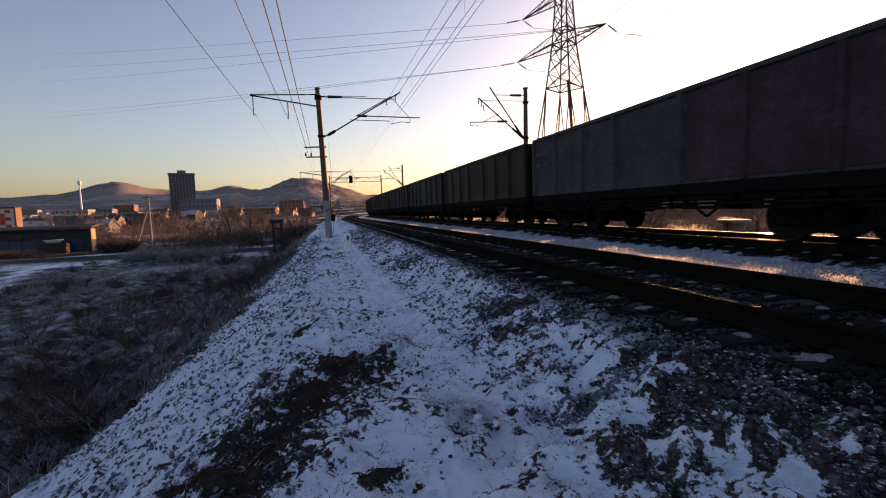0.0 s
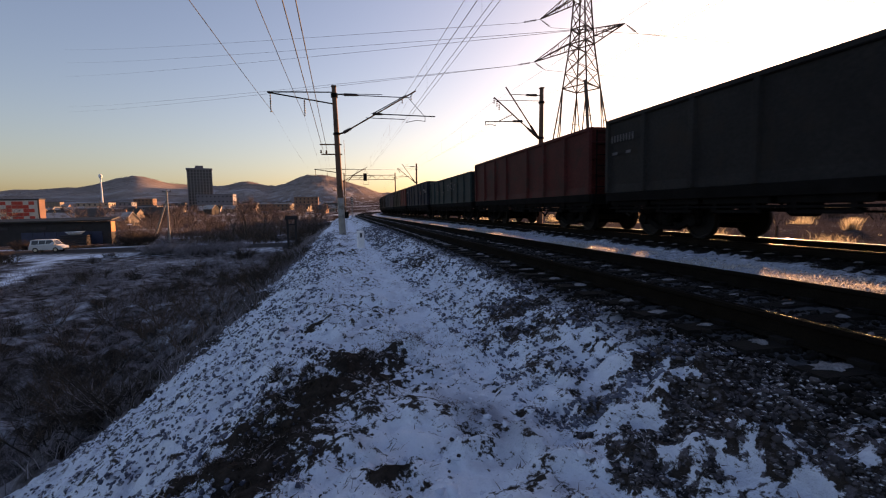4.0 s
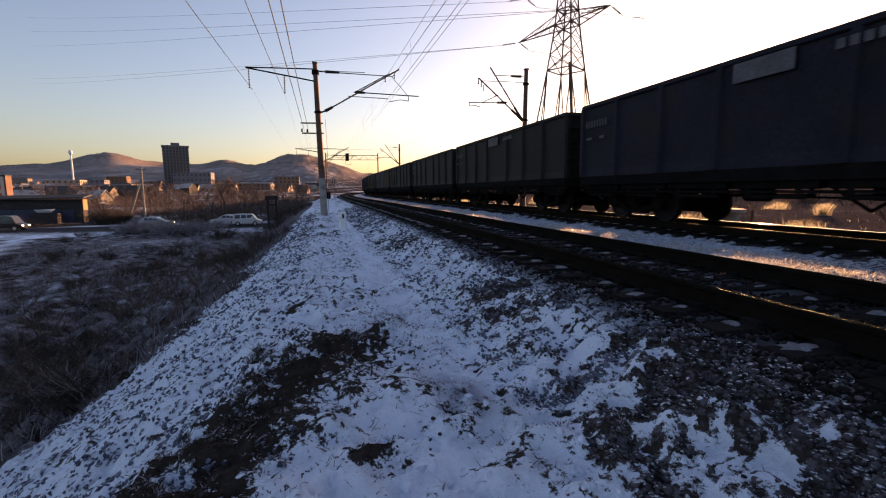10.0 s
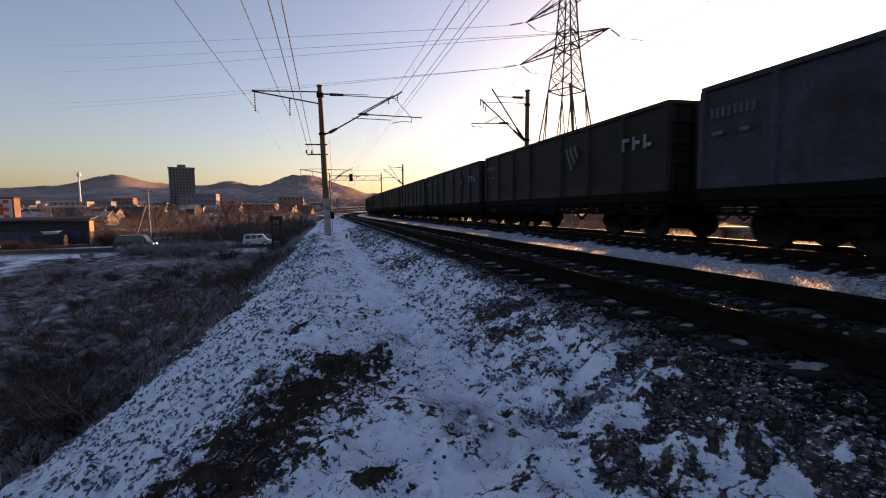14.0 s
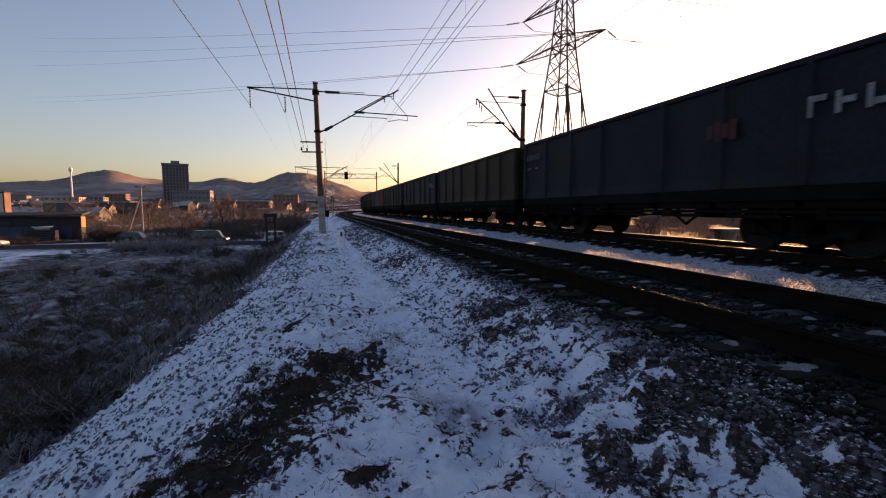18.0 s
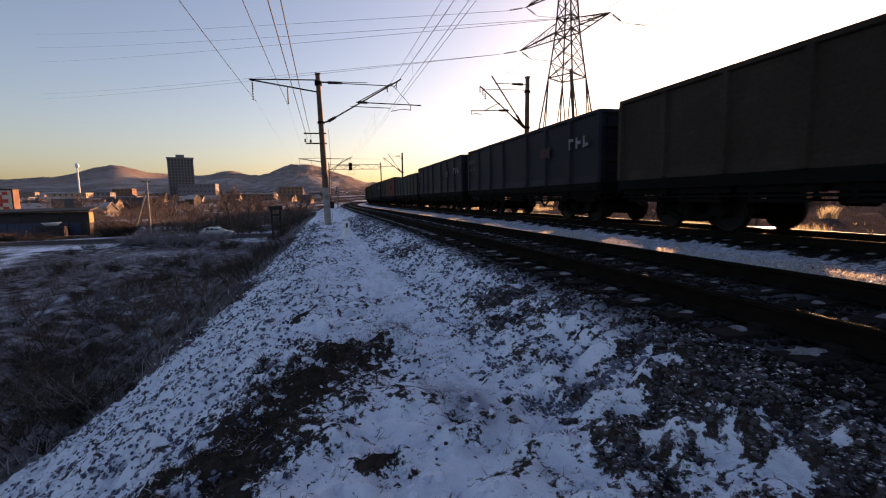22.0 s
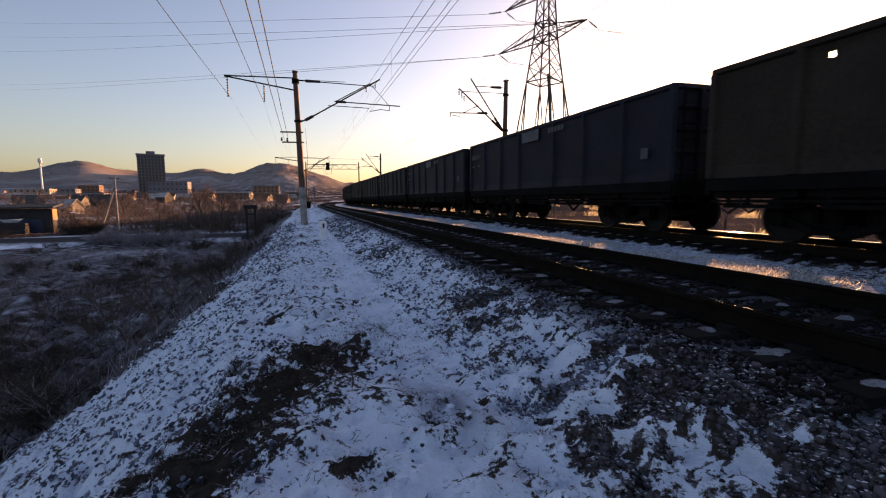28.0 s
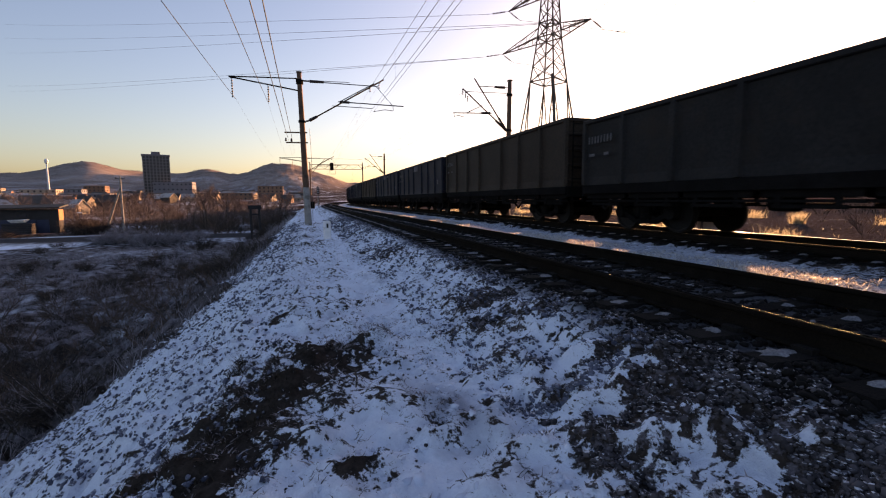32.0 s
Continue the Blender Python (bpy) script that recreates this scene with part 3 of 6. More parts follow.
def gondola(top, holed=False):
    """An open-top coal wagon: its middle at the origin, rail level at z = 0, front along +y; top: the rim's height; holed: a rusted hole in one bay."""
    w = thing("coal_wagon", "open-top freight wagon", "freight wagon")
    hy, hx = BODY / 2, 1.52
    for sx in (-1, 1):
        m = Mesh()
        # pressed side sheet, each bay dished a little
        posts = [-hy + 0.06, -hy + 1.75, -hy + 3.5, -hy + 5.2, hy - 5.2, hy - 3.5, hy - 1.75, hy - 0.06]
        ys = [posts[0]] + [y for a, c in zip(posts, posts[1:]) for y in (a + 0.18, c - 0.18, c)]
        zs = (1.22, 1.5, 2.3, top - 0.12)
        outer = [(sx * (hx - (0.0 if j in (0, 3) or i % 3 == 0 else 0.035)), ys[i], zs[j]) for i in range(len(ys)) for j in range(4)]
        inner = [(sx * (hx - 0.09), p[1], p[2]) for p in outer]
        k = len(outer)
        faces = [(i * 4 + j, i * 4 + j + 1, (i + 1) * 4 + j + 1, (i + 1) * 4 + j) for i in range(len(ys) - 1) for j in range(3)]
        gone = (16 * 4 + 2,) if holed and sx < 0 else ()
        spare = [f for f in faces if f[0] in gone]
        faces = [f for f in faces if f[0] not in gone]
        faces += [tuple(k + q for q in f[::-1]) for f in faces]
        for i in range(len(ys) - 1):
            for j in (0, 3):
                faces.append((i * 4 + j, (i + 1) * 4 + j, k + (i + 1) * 4 + j, k + i * 4 + j))
        m.add(outer + inner, faces)
        for f in spare:
            torn = [(4.22, 3.085), (4.235, 3.20), (4.365, 3.21), (4.355, 3.10)]
            a = [outer[q] for q in f] + [(-hx + 0.03, y, z) for y, z in torn]
            c = [inner[q] for q in f] + [(-hx + 0.09, y, z) for y, z in torn]
            m.add(a + c, [(i + o, (i + 1) % 4 + o, (i + 1) % 4 + 4 + o, i + 4 + o) for o in (0, 8) for i in range(4)] + [(4 + i, 4 + (i + 1) % 4, 12 + (i + 1) % 4, 12 + i) for i in range(4)])
        side = part("side_wall", m, M["paint"], w)
        for p in posts:
            part("post", Mesh().add([(sx * (hx + d), p + e, z) for z in (1.27, top - 0.1) for d, e in ((-0.02, -0.11), (0.065, -0.065), (0.065, 0.065), (-0.02, 0.11))], [(0, 1, 5, 4), (1, 2, 6, 5), (2, 3, 7, 6), (0, 3, 2, 1), (4, 5, 6, 7)]), M["paint"], side)
        part("top_rail", Mesh().box((sx * (hx - 0.01), 0, top - 0.06), (0.15, BODY, 0.12), cut=0.02), M["paint"], w)
        # sill in near-black steel paints the shade low on the wagon's side
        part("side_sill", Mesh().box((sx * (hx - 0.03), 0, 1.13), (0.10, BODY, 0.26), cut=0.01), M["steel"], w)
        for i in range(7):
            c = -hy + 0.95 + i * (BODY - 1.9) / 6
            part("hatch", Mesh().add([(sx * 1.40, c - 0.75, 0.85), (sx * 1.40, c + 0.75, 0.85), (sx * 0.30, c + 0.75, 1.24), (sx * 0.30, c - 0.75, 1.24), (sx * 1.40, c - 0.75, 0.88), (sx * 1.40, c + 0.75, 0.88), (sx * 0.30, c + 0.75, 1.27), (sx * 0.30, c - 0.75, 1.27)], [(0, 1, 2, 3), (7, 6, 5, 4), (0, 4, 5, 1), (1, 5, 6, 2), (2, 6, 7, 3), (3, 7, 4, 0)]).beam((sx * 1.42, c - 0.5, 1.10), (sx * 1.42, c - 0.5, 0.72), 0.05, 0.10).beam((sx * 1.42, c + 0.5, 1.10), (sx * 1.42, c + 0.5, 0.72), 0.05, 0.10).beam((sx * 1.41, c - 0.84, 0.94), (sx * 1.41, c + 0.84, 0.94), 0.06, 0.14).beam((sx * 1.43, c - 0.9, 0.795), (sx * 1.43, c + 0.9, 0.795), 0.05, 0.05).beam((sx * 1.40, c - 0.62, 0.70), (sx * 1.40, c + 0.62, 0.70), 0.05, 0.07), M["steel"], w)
    for sy in (-1, 1):
        m = Mesh().box((0, sy * (hy - 0.04), (1.2 + top) / 2), (3.0, 0.05, top - 1.2))
        end = part("end_wall", m, M["paint"], w)
        for z in (1.45, 1.95, 2.45, 2.95):
            part("rib", Mesh().box((0, sy * hy, z), (2.94, 0.07, 0.10), cut=0.02), M["paint"], end)
        for x in (-0.75, 0.75):
            part("rib", Mesh().box((x, sy * (hy + 0.012), (1.2 + top) / 2), (0.12, 0.07, top - 1.2)), M["paint"], end)
        part("end_rail", Mesh().box((0, sy * (hy - 0.02), top - 0.06), (3.06, 0.14, 0.12), cut=0.02), M["paint"], end)
        part("buffer_beam", Mesh().box((0, sy * (hy + 0.03), 1.09), (3.0, 0.12, 0.34), cut=0.02), M["steel"], w)
        part("coupler", Mesh().box((0, sy * (hy + 0.25), 1.04), (0.16, 0.5, 0.18), cut=0.02).box((0.03 * sy, sy * (hy + 0.47), 1.04), (0.36, 0.22, 0.32), cut=0.05), M["steel"], w, "cast automatic coupler")
        m = Mesh()
        for x in (0.95, 1.35):
            m.beam((x * sy, sy * (hy + 0.09), 0.75), (x * sy, sy * (hy + 0.09), top - 0.1), 0.03)
        for i in range(8):
            z = 0.8 + i * (top - 1.0) / 7
            m.beam((0.95 * sy, sy * (hy + 0.09), z), (1.35 * sy, sy * (hy + 0.09), z), 0.025)
        part("ladder", m, M["steel"], w)
        m = Mesh()
        pts = [(-0.35 * sy, sy * (hy + 0.1), 0.95), (-0.38 * sy, sy * (hy + 0.22), 0.66), (-0.4 * sy, sy * (hy + 0.42), 0.52), (-0.4 * sy, sy * (hy + 0.58), 0.62)]
        part("brake_hose", m.line(pts, 0.03, 6), M["black"], w)
        bogie(w, sy * 4.325)
    part("centre_sill", Mesh().box((0, 0, 1.06), (0.46, BODY - 0.1, 0.38), cut=0.02), M["steel"], w)
    part("floor", Mesh().box((0, 0, 1.285), (2.9, BODY - 0.1, 0.03)), M["steel"], w)
    part("coal", Mesh().add([(a, b, top - 0.5 + 0.22 * (1 - abs(a) / 1.4) + 0.1 * math.sin(b * 1.7 + a)) for b in np.linspace(-hy + 0.1, hy - 0.1, 26) for a in np.linspace(-1.42, 1.42, 7)], [(i * 7 + j, i * 7 + j + 1, (i + 1) * 7 + j + 1, (i + 1) * 7 + j) for i in range(25) for j in range(6)]), M["black"], w, "heaped black coal")
    for y in (-1.5, 0.0, 1.5):
        part("cross_beam", Mesh().box((0, y, 1.10), (2.7, 0.16, 0.26), cut=0.02), M["steel"], w)
    m = Mesh().turned([(0.12, -0.35), (0.19, -0.3), (0.19, 0.2), (0.10, 0.26)], (-0.55, 0, 0), n=12)
    m.v = [(x - 0.2, z + 0.9, y + 0.78) for x, y, z in m.v]
    part("brake_cylinder", m, M["steel"], w)
    part("air_tank", Mesh().tube((0.75, -1.4, 0.78), (0.75, -0.4, 0.78), 0.17, n=12), M["steel"], w)
    m = Mesh().beam((-0.2, -4.0, 0.66), (-0.2, 4.0, 0.70), 0.04).beam((-0.6, -1.9, 0.98), (-0.6, -1.15, 0.46), 0.05).beam((-0.6, -0.35, 0.98), (-0.6, -1.15, 0.46), 0.05).beam((-0.75, 1.0, 0.78), (-0.2, 1.6, 0.78), 0.05).beam((0.5, -3.2, 0.95), (0.5, 3.2, 0.95), 0.035)
    part("brake_rod", m, M["steel"], w)
    return w


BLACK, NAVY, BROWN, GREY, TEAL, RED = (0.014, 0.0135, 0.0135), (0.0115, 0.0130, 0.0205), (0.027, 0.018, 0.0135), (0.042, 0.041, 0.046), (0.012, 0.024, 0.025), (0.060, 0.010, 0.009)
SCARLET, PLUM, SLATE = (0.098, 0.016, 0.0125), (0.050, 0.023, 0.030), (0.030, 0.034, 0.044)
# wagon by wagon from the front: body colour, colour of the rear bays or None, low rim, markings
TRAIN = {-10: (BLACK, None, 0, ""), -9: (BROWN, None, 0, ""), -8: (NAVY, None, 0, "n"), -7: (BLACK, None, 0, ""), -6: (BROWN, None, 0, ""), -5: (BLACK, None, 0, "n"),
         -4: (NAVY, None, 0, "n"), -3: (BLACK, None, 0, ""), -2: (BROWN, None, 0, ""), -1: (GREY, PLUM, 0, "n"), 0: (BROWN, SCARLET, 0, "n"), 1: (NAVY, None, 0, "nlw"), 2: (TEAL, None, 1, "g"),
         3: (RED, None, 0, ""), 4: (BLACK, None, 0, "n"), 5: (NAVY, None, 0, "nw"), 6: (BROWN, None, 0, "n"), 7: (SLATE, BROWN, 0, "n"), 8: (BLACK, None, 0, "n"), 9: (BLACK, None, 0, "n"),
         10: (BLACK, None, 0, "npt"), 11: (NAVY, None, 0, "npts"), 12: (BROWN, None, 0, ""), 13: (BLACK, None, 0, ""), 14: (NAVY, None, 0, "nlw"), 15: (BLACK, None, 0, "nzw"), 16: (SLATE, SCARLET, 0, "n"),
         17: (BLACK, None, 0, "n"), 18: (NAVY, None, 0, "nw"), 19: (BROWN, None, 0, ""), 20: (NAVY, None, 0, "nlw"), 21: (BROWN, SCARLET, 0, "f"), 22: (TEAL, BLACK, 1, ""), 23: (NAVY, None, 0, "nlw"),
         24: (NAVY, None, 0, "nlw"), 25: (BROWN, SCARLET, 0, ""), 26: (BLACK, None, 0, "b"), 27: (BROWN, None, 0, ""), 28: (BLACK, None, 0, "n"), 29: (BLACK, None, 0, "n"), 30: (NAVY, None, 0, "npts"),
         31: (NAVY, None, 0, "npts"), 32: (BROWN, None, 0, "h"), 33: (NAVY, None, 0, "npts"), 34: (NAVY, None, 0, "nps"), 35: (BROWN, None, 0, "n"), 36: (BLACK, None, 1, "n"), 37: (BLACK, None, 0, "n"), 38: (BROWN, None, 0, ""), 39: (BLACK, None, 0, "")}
WORDS = {BLACK: "soot-black", NAVY: "dark blue", BROWN: "rust-brown", GREY: "grey", TEAL: "teal green", RED: "dark red", SLATE: "slate grey"}


def markings(w, what, top):
    """Stencilled marks on the side that faces the path, as plain bars and shapes."""
    x = -1.52 - 0.068
    hy = BODY / 2

    def bars(y, z, n, wide, tall, gap, name, mat):
        m = Mesh()
        for i in range(n):
            m.box((x, y - i * (wide + gap), z), (0.006, wide, tall))
        part(name, m, mat, w, "faded stencilled bars")

    if "n" in what:
        bars(hy - 0.35, top - 0.62, 8, 0.055, 0.20, 0.085, "number_marking", M["mark"])
        for y, z, wide, tall in ((hy - 0.5, top - 1.05, 0.26, 0.08), (hy - 1.15, top - 1.05, 0.2, 0.08)):
            bars(y, z, 1, wide, tall, 0, "data_marking", M["mark"])
    if "w" in what:
        m = Mesh()
        for i in range(3):
            y = -hy + 1.68 - i * 0.44
            m.box((x, y, top - 0.88), (0.006, 0.09, 0.36))
            m.box((x, y - 0.15, top - 0.76 - 0.11 * i), (0.006, 0.19, 0.10))
        part("emblem", m, M["emblem"], w, "white painted emblem of plain strokes")
    if "f" in what:
        m = Mesh()
        for i in range(3):
            y = -hy + 3.4 - i * 0.5
            m.box((x + 0.03, y, top - 1.25), (0.08, 0.08, 0.5)).box((x + 0.03, y - 0.15, top - 1.06 - 0.16 * i), (0.08, 0.24, 0.07))
        part("emblem", m, M["redpale"], w, "worn pale emblem of plain strokes")
    if "l" in what:
        m = Mesh()
        for i in range(4):
            m.box((x, -hy + 3.75 - i * 0.19, top - 1.0), (0.006, 0.17, 0.30 + 0.10 * (i % 2)))
        part("emblem", m, M["redmark"], w, "faded red emblem")
    if "z" in what:
        m = Mesh()
        for i in range(3):
            c = Matrix.Translation((x, -hy + 4.6 - i * 0.22, top - 0.95 + 0.1 * i)) @ Matrix.Rotation(-0.5, 4, "X")
            m.box((0, 0, 0), (0.006, 0.12, 0.85 - 0.2 * i), c)
        part("emblem", m, M["mark"], w, "slanting white emblem")
    if "p" in what:
        part("panel", Mesh().box((x, -hy + 6.75, top - 0.32), (0.006, 1.25, 0.38)), M["mark"], w, "dirty white painted panel")
    if "t" in what:
        bars(-hy + 5.4, top - 0.30, 5, 0.13, 0.16, 0.07, "name_marking", M["mark"])
    if "s" in what:
        part("stencil", Mesh().box((x, -hy + 0.85, top - 1.5), (0.006, 0.24, 0.26)), M["mark"], w, "small white square")
    if "g" in what:
        m = Mesh()
        for y, z, k in ((-0.6, top - 0.55, 0.9), (-1.6, top - 0.45, 1.0), (-2.35, top - 0.62, 0.8), (1.2, top - 1.0, 0.6), (3.2, top - 0.9, 0.5)):
            # open frames of thin strokes
            m.box((x, y, z), (0.006, 0.62 * k, 0.05)).box((x, y + 0.28 * k, z - 0.22 * k), (0.006, 0.06, 0.45 * k))
            m.box((x, y - 0.30 * k, z - 0.14 * k), (0.006, 0.06, 0.28 * k)).box((x, y + 0.1 * k, z - 0.42 * k), (0.006, 0.34 * k, 0.05))
        part("graffiti", m, M["mark"], w, "pale sprayed frames of thin strokes")
    if "b" in what:
        for i in range(7):
            part("band", Mesh().box((-1.53, -hy + 0.95 + i * (BODY - 1.9) / 6, 1.8), (0.01, 1.3, 0.24)), M["paint"], w, "faint pale band").color = (0.027, 0.0275, 0.030, 1)


def make_train():
    made, out = {}, {}
    for k in sorted(TRAIN):
        body, rear, low, what = TRAIN[k]
        if "h" in what:
            w = gondola(3.46, True)
        elif low not in made:
            made[low] = gondola(3.17 if low else 3.46)
            w = made[low]
        else:
            w = copy_thing(made[low], Matrix())
        top = 3.17 if low else 3.46
        text = WORDS[body] + " open-top coal wagon" + (" with a red-painted rear end" if rear == SCARLET else " with faded repainted rear bays" if rear else "") + ("" if rear else " with a rusted hole in its side" if "h" in what else " with worn white markings" if what else " under dust and rust")
        tagged(w, text, "freight wagon", "coal train")
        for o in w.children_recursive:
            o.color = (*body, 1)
        out[k] = w
    for k, w in out.items():
        body, rear, low, what = TRAIN[k]
        top = 3.17 if low else 3.46
        markings(w, what, top)
        if rear:
            for o in w.children_recursive:
                if o.name.startswith(("post", "side_post")) and sum(c[1] for c in o.bound_box) / 8 < -BODY / 2 + 5.0:
                    o.color = (*rear, 1)
            for sx in (-1, 1):
                ys = [-BODY / 2 + 0.17, -BODY / 2 + 1.64, -BODY / 2 + 1.86, -BODY / 2 + 3.39, -BODY / 2 + 3.61, -BODY / 2 + 5.0]
                for a, c in zip(ys[::2], ys[1::2]):
                    p = part("painted_patch", Mesh().box((sx * 1.528, (a + c) / 2, 2.33), (0.01, c - a, 1.98 if not low else 1.75)), M["paint"], w, "large repainted patch")
                    p.color = (*rear, 1)
    return out


WAGONS = make_train()

# ---- overhead line: masts, brackets, wires ----
def hanger(parent, p, length, name="insulator"):
    """A string of insulator discs hanging from p."""
    m = Mesh()
    n = max(3, int(length / 0.13))
    rings = []
    for i in range(n):
        z = -length * i / n
        rings += [(0.02, z), (0.055, z - 0.03), (0.055, z - 0.055), (0.02, z - 0.07)]
    m.turned([(r, h) for r, h in rings], p, n=8)
    part(name, m, M["insulator"], parent, "dark insulator string")


def overhead_mast(x, y, s, foot, top=8.05, lean=(-0.22, 0.0), double=False, feeders=True, label=""):
    """A catenary mast; s: the side (+1 or -1) on which its bracket reaches over the track."""
    t = thing("overhead_mast", label, "overhead line mast", pose(x, y, foot))
    h = top - foot
    body, rings, n = Mesh(), 9, 16
    ring = [(lean[0] * i / rings + (0.20 - 0.07 * i / rings) * math.cos(2 * math.pi * j / n), lean[1] * i / rings + (0.20 - 0.07 * i / rings) * math.sin(2 * math.pi * j / n), h * i / rings) for i in range(rings + 1) for j in range(n)]
    body.add(ring, [(i * n + j, i * n + (j + 1) % n, (i + 1) * n + (j + 1) % n, (i + 1) * n + j) for i in range(rings) for j in range(n)] + [tuple(range(rings * n, rings * n + n))])
    part("mast", body, M["mast_concrete"], t, "tapered spun-concrete mast stained brown", smooth=True)
    if feeders:
        # grey sleeve up to z = 1.6 paints the train's shadow on the mast
        sleeve = Mesh()
        k = (1.6 - foot) / h
        sleeve.add([(lean[0] * u + (0.204 - 0.07 * u) * math.cos(2 * math.pi * j / n), lean[1] * u + (0.204 - 0.07 * u) * math.sin(2 * math.pi * j / n), h * u) for u in (0.0, k) for j in range(n)], [(j, (j + 1) % n, n + (j + 1) % n, n + j) for j in range(n)] + [tuple(range(n, 2 * n))])
        part("foot_coat", sleeve, M["concrete"], t, "grey sleeve for the train's shadow on the lower mast", smooth=True)
    part("cap", Mesh().box((lean[0], lean[1], h + 0.03), (0.30, 0.30, 0.10), cut=0.03), M["mast"], t)

    def P(a, z):
        return (a * s + lean[0] * (z - foot) / h, 0, z - foot)

    for z in (7.62, 5.35, 7.5) if feeders else (7.62, 5.35):
        part("clamp", Mesh().turned([(0.20, -0.06), (0.20, 0.06)], P(0, z), n=12), M["steel"], t)
    if double:
        # two raking tubes from one foot, each with its insulator
        for a, z, ia in ((2.47, 8.51, 0.75), (3.24, 7.83, 0.95)):
            k = (ia - 0.18) / (a - 0.18)
            zi = 5.34 + (z - 5.34) * k
            part("bracket_tube", Mesh().tube(P(ia, zi), P(a, z), 0.045), M["mast"], t, "raking bracket tube")
            part("bracket_insulator", Mesh().tube(P(0.18, 5.34), P(ia, zi), 0.085, 0.075, 10), M["insulator"], t)
        part("tie_rod", Mesh().tube(P(0.1, 8.07), P(2.2, 8.05), 0.024, n=6).tube(P(0.1, 7.72), P(3.1, 7.66), 0.02, n=6), M["steel"], t)
        part("tie_insulator", Mesh().tube(P(0.35, 8.07), P(1.05, 8.06), 0.085, 0.07, 10), M["insulator"], t)
        part("registration_arm", Mesh().tube(P(1.25, 6.40), P(3.85, 6.30), 0.032).tube(P(1.9, 6.86), P(2.9, 6.36), 0.02, n=6), M["steel"], t)
        part("arm_insulator", Mesh().tube(P(1.35, 6.40), P(1.95, 6.38), 0.08, 0.07, 10), M["insulator"], t)
        part("steady_arm", Mesh().beam(P(3.8, 6.30), P(3.8, 6.08), 0.03).line([P(3.8, 6.08), P(3.5, 6.16), P(3.1, 6.06)], 0.02), M["steel"], t)
        for a, z in ((3.05, 7.62), (3.24, 7.80), (2.9, 7.40)):
            hanger(t, P(a, z), 0.42)
    else:
        reach = 4.35
        # inclined bracket with its tie rods
        part("bracket_tube", Mesh().tube(P(0.85, 5.68), P(reach + 0.5, 8.02), 0.042), M["mast"], t, "inclined bracket tube")
        part("bracket_insulator", Mesh().tube(P(0.18, 5.36), P(0.42, 5.44), 0.05).tube(P(0.42, 5.44), P(0.85, 5.68), 0.095, 0.08, 10), M["insulator"], t)
        part("tie_insulator", Mesh().tube(P(0.55, 7.63), P(1.35, 7.64), 0.085, 0.07, 10), M["insulator"], t)
        part("tie_rod", Mesh().tube(P(0.1, 7.62), P(reach + 0.1, 7.60), 0.026, n=6).tube(P(0.15, 7.66), P(2.8, 7.72), 0.018, n=6), M["steel"], t)
        part("strut", Mesh().tube(P(2.25, 6.62), P(reach - 0.1, 7.75), 0.028, n=6), M["steel"], t)
        part("registration_arm", Mesh().tube(P(2.1, 6.58), P(reach + 1.65, 6.52), 0.032).tube(P(1.75, 6.33), P(4.1, 6.30), 0.022, n=6), M["steel"], t)
        part("arm_insulator", Mesh().tube(P(2.2, 6.58), P(2.75, 6.57), 0.08, 0.07, 10), M["insulator"], t)
        part("steady_arm", Mesh().beam(P(reach + 1.0, 6.52), P(reach + 1.0, 6.22), 0.03).line([P(reach + 1.0, 6.22), P(reach + 0.5, 6.27), P(reach - 0.2, 6.12)], 0.02), M["steel"], t)
        part("dropper_rod", Mesh().line([P(reach + 0.05, 7.55), P(reach + 0.95, 6.55)], 0.016), M["steel"], t)
        for a, z in ((reach - 0.35, 7.62), (reach + 0.2, 7.85)):
            hanger(t, P(a, z), 0.45)
    if feeders:
        part("feeder_bracket", Mesh().tube(P(0.1, 7.75), P(-3.7, 7.62), 0.035).tube(P(0.1, 7.05), P(-3.7, 7.60), 0.04), M["steel"], t, "long feeder bracket")
        hanger(t, P(-3.55, 7.58), 1.15), hanger(t, P(-1.7, 7.34), 1.05)
        for z, a in ((4.72, -1.0), (4.15, -0.95)):
            m = Mesh().beam(P(0.25, z + 0.02), P(a, z), 0.09, 0.07)
            part("cross_arm", m, M["mast"], t, "short wooden cross arm")
        for a in (-0.95, -0.65):
            part("pin_insulator", Mesh().turned([(0.04, 0), (0.07, 0.06), (0.03, 0.1), (0.06, 0.14), (0.02, 0.2)], P(a, 4.22 if a < -0.9 else 4.20), n=8), M["insulator"], t)
        part("ground_wire", Mesh().line([(0.2 * s * 1.0 + 0.05, 0.05, 5.0 - foot), (0.3, 0.06, 3.4 - foot), (0.26, 0.04, 0.3)], 0.012), M["wire"], t)
    return t


M["mast_concrete"] = material("brown_stained_concrete", (0.150, 0.072, 0.046), 0.8, 0, 1.2, 0.35, 30, 0.25, (0.07, 0.042, 0.03), 0.58)
for sy in (28.0, 78.0, -27.0):
    lx, ly, la = along(sy, 0.2)
    overhead_mast(lx, ly, 1, ground_z(lx, ly) - 0.1, 8.05, (-0.22, 0), label="brown concrete overhead-line mast with feeder brackets on the snowy bank")
    rx, ry, ra = along(sy - (0.5 if sy > 50 else 0), 13.0)
    overhead_mast(rx, ry, -1, ground_z(rx, ry) - 0.1, 8.5, (0.10, 0), True, False, label="rust-brown overhead-line mast with a double bracket beyond the train")


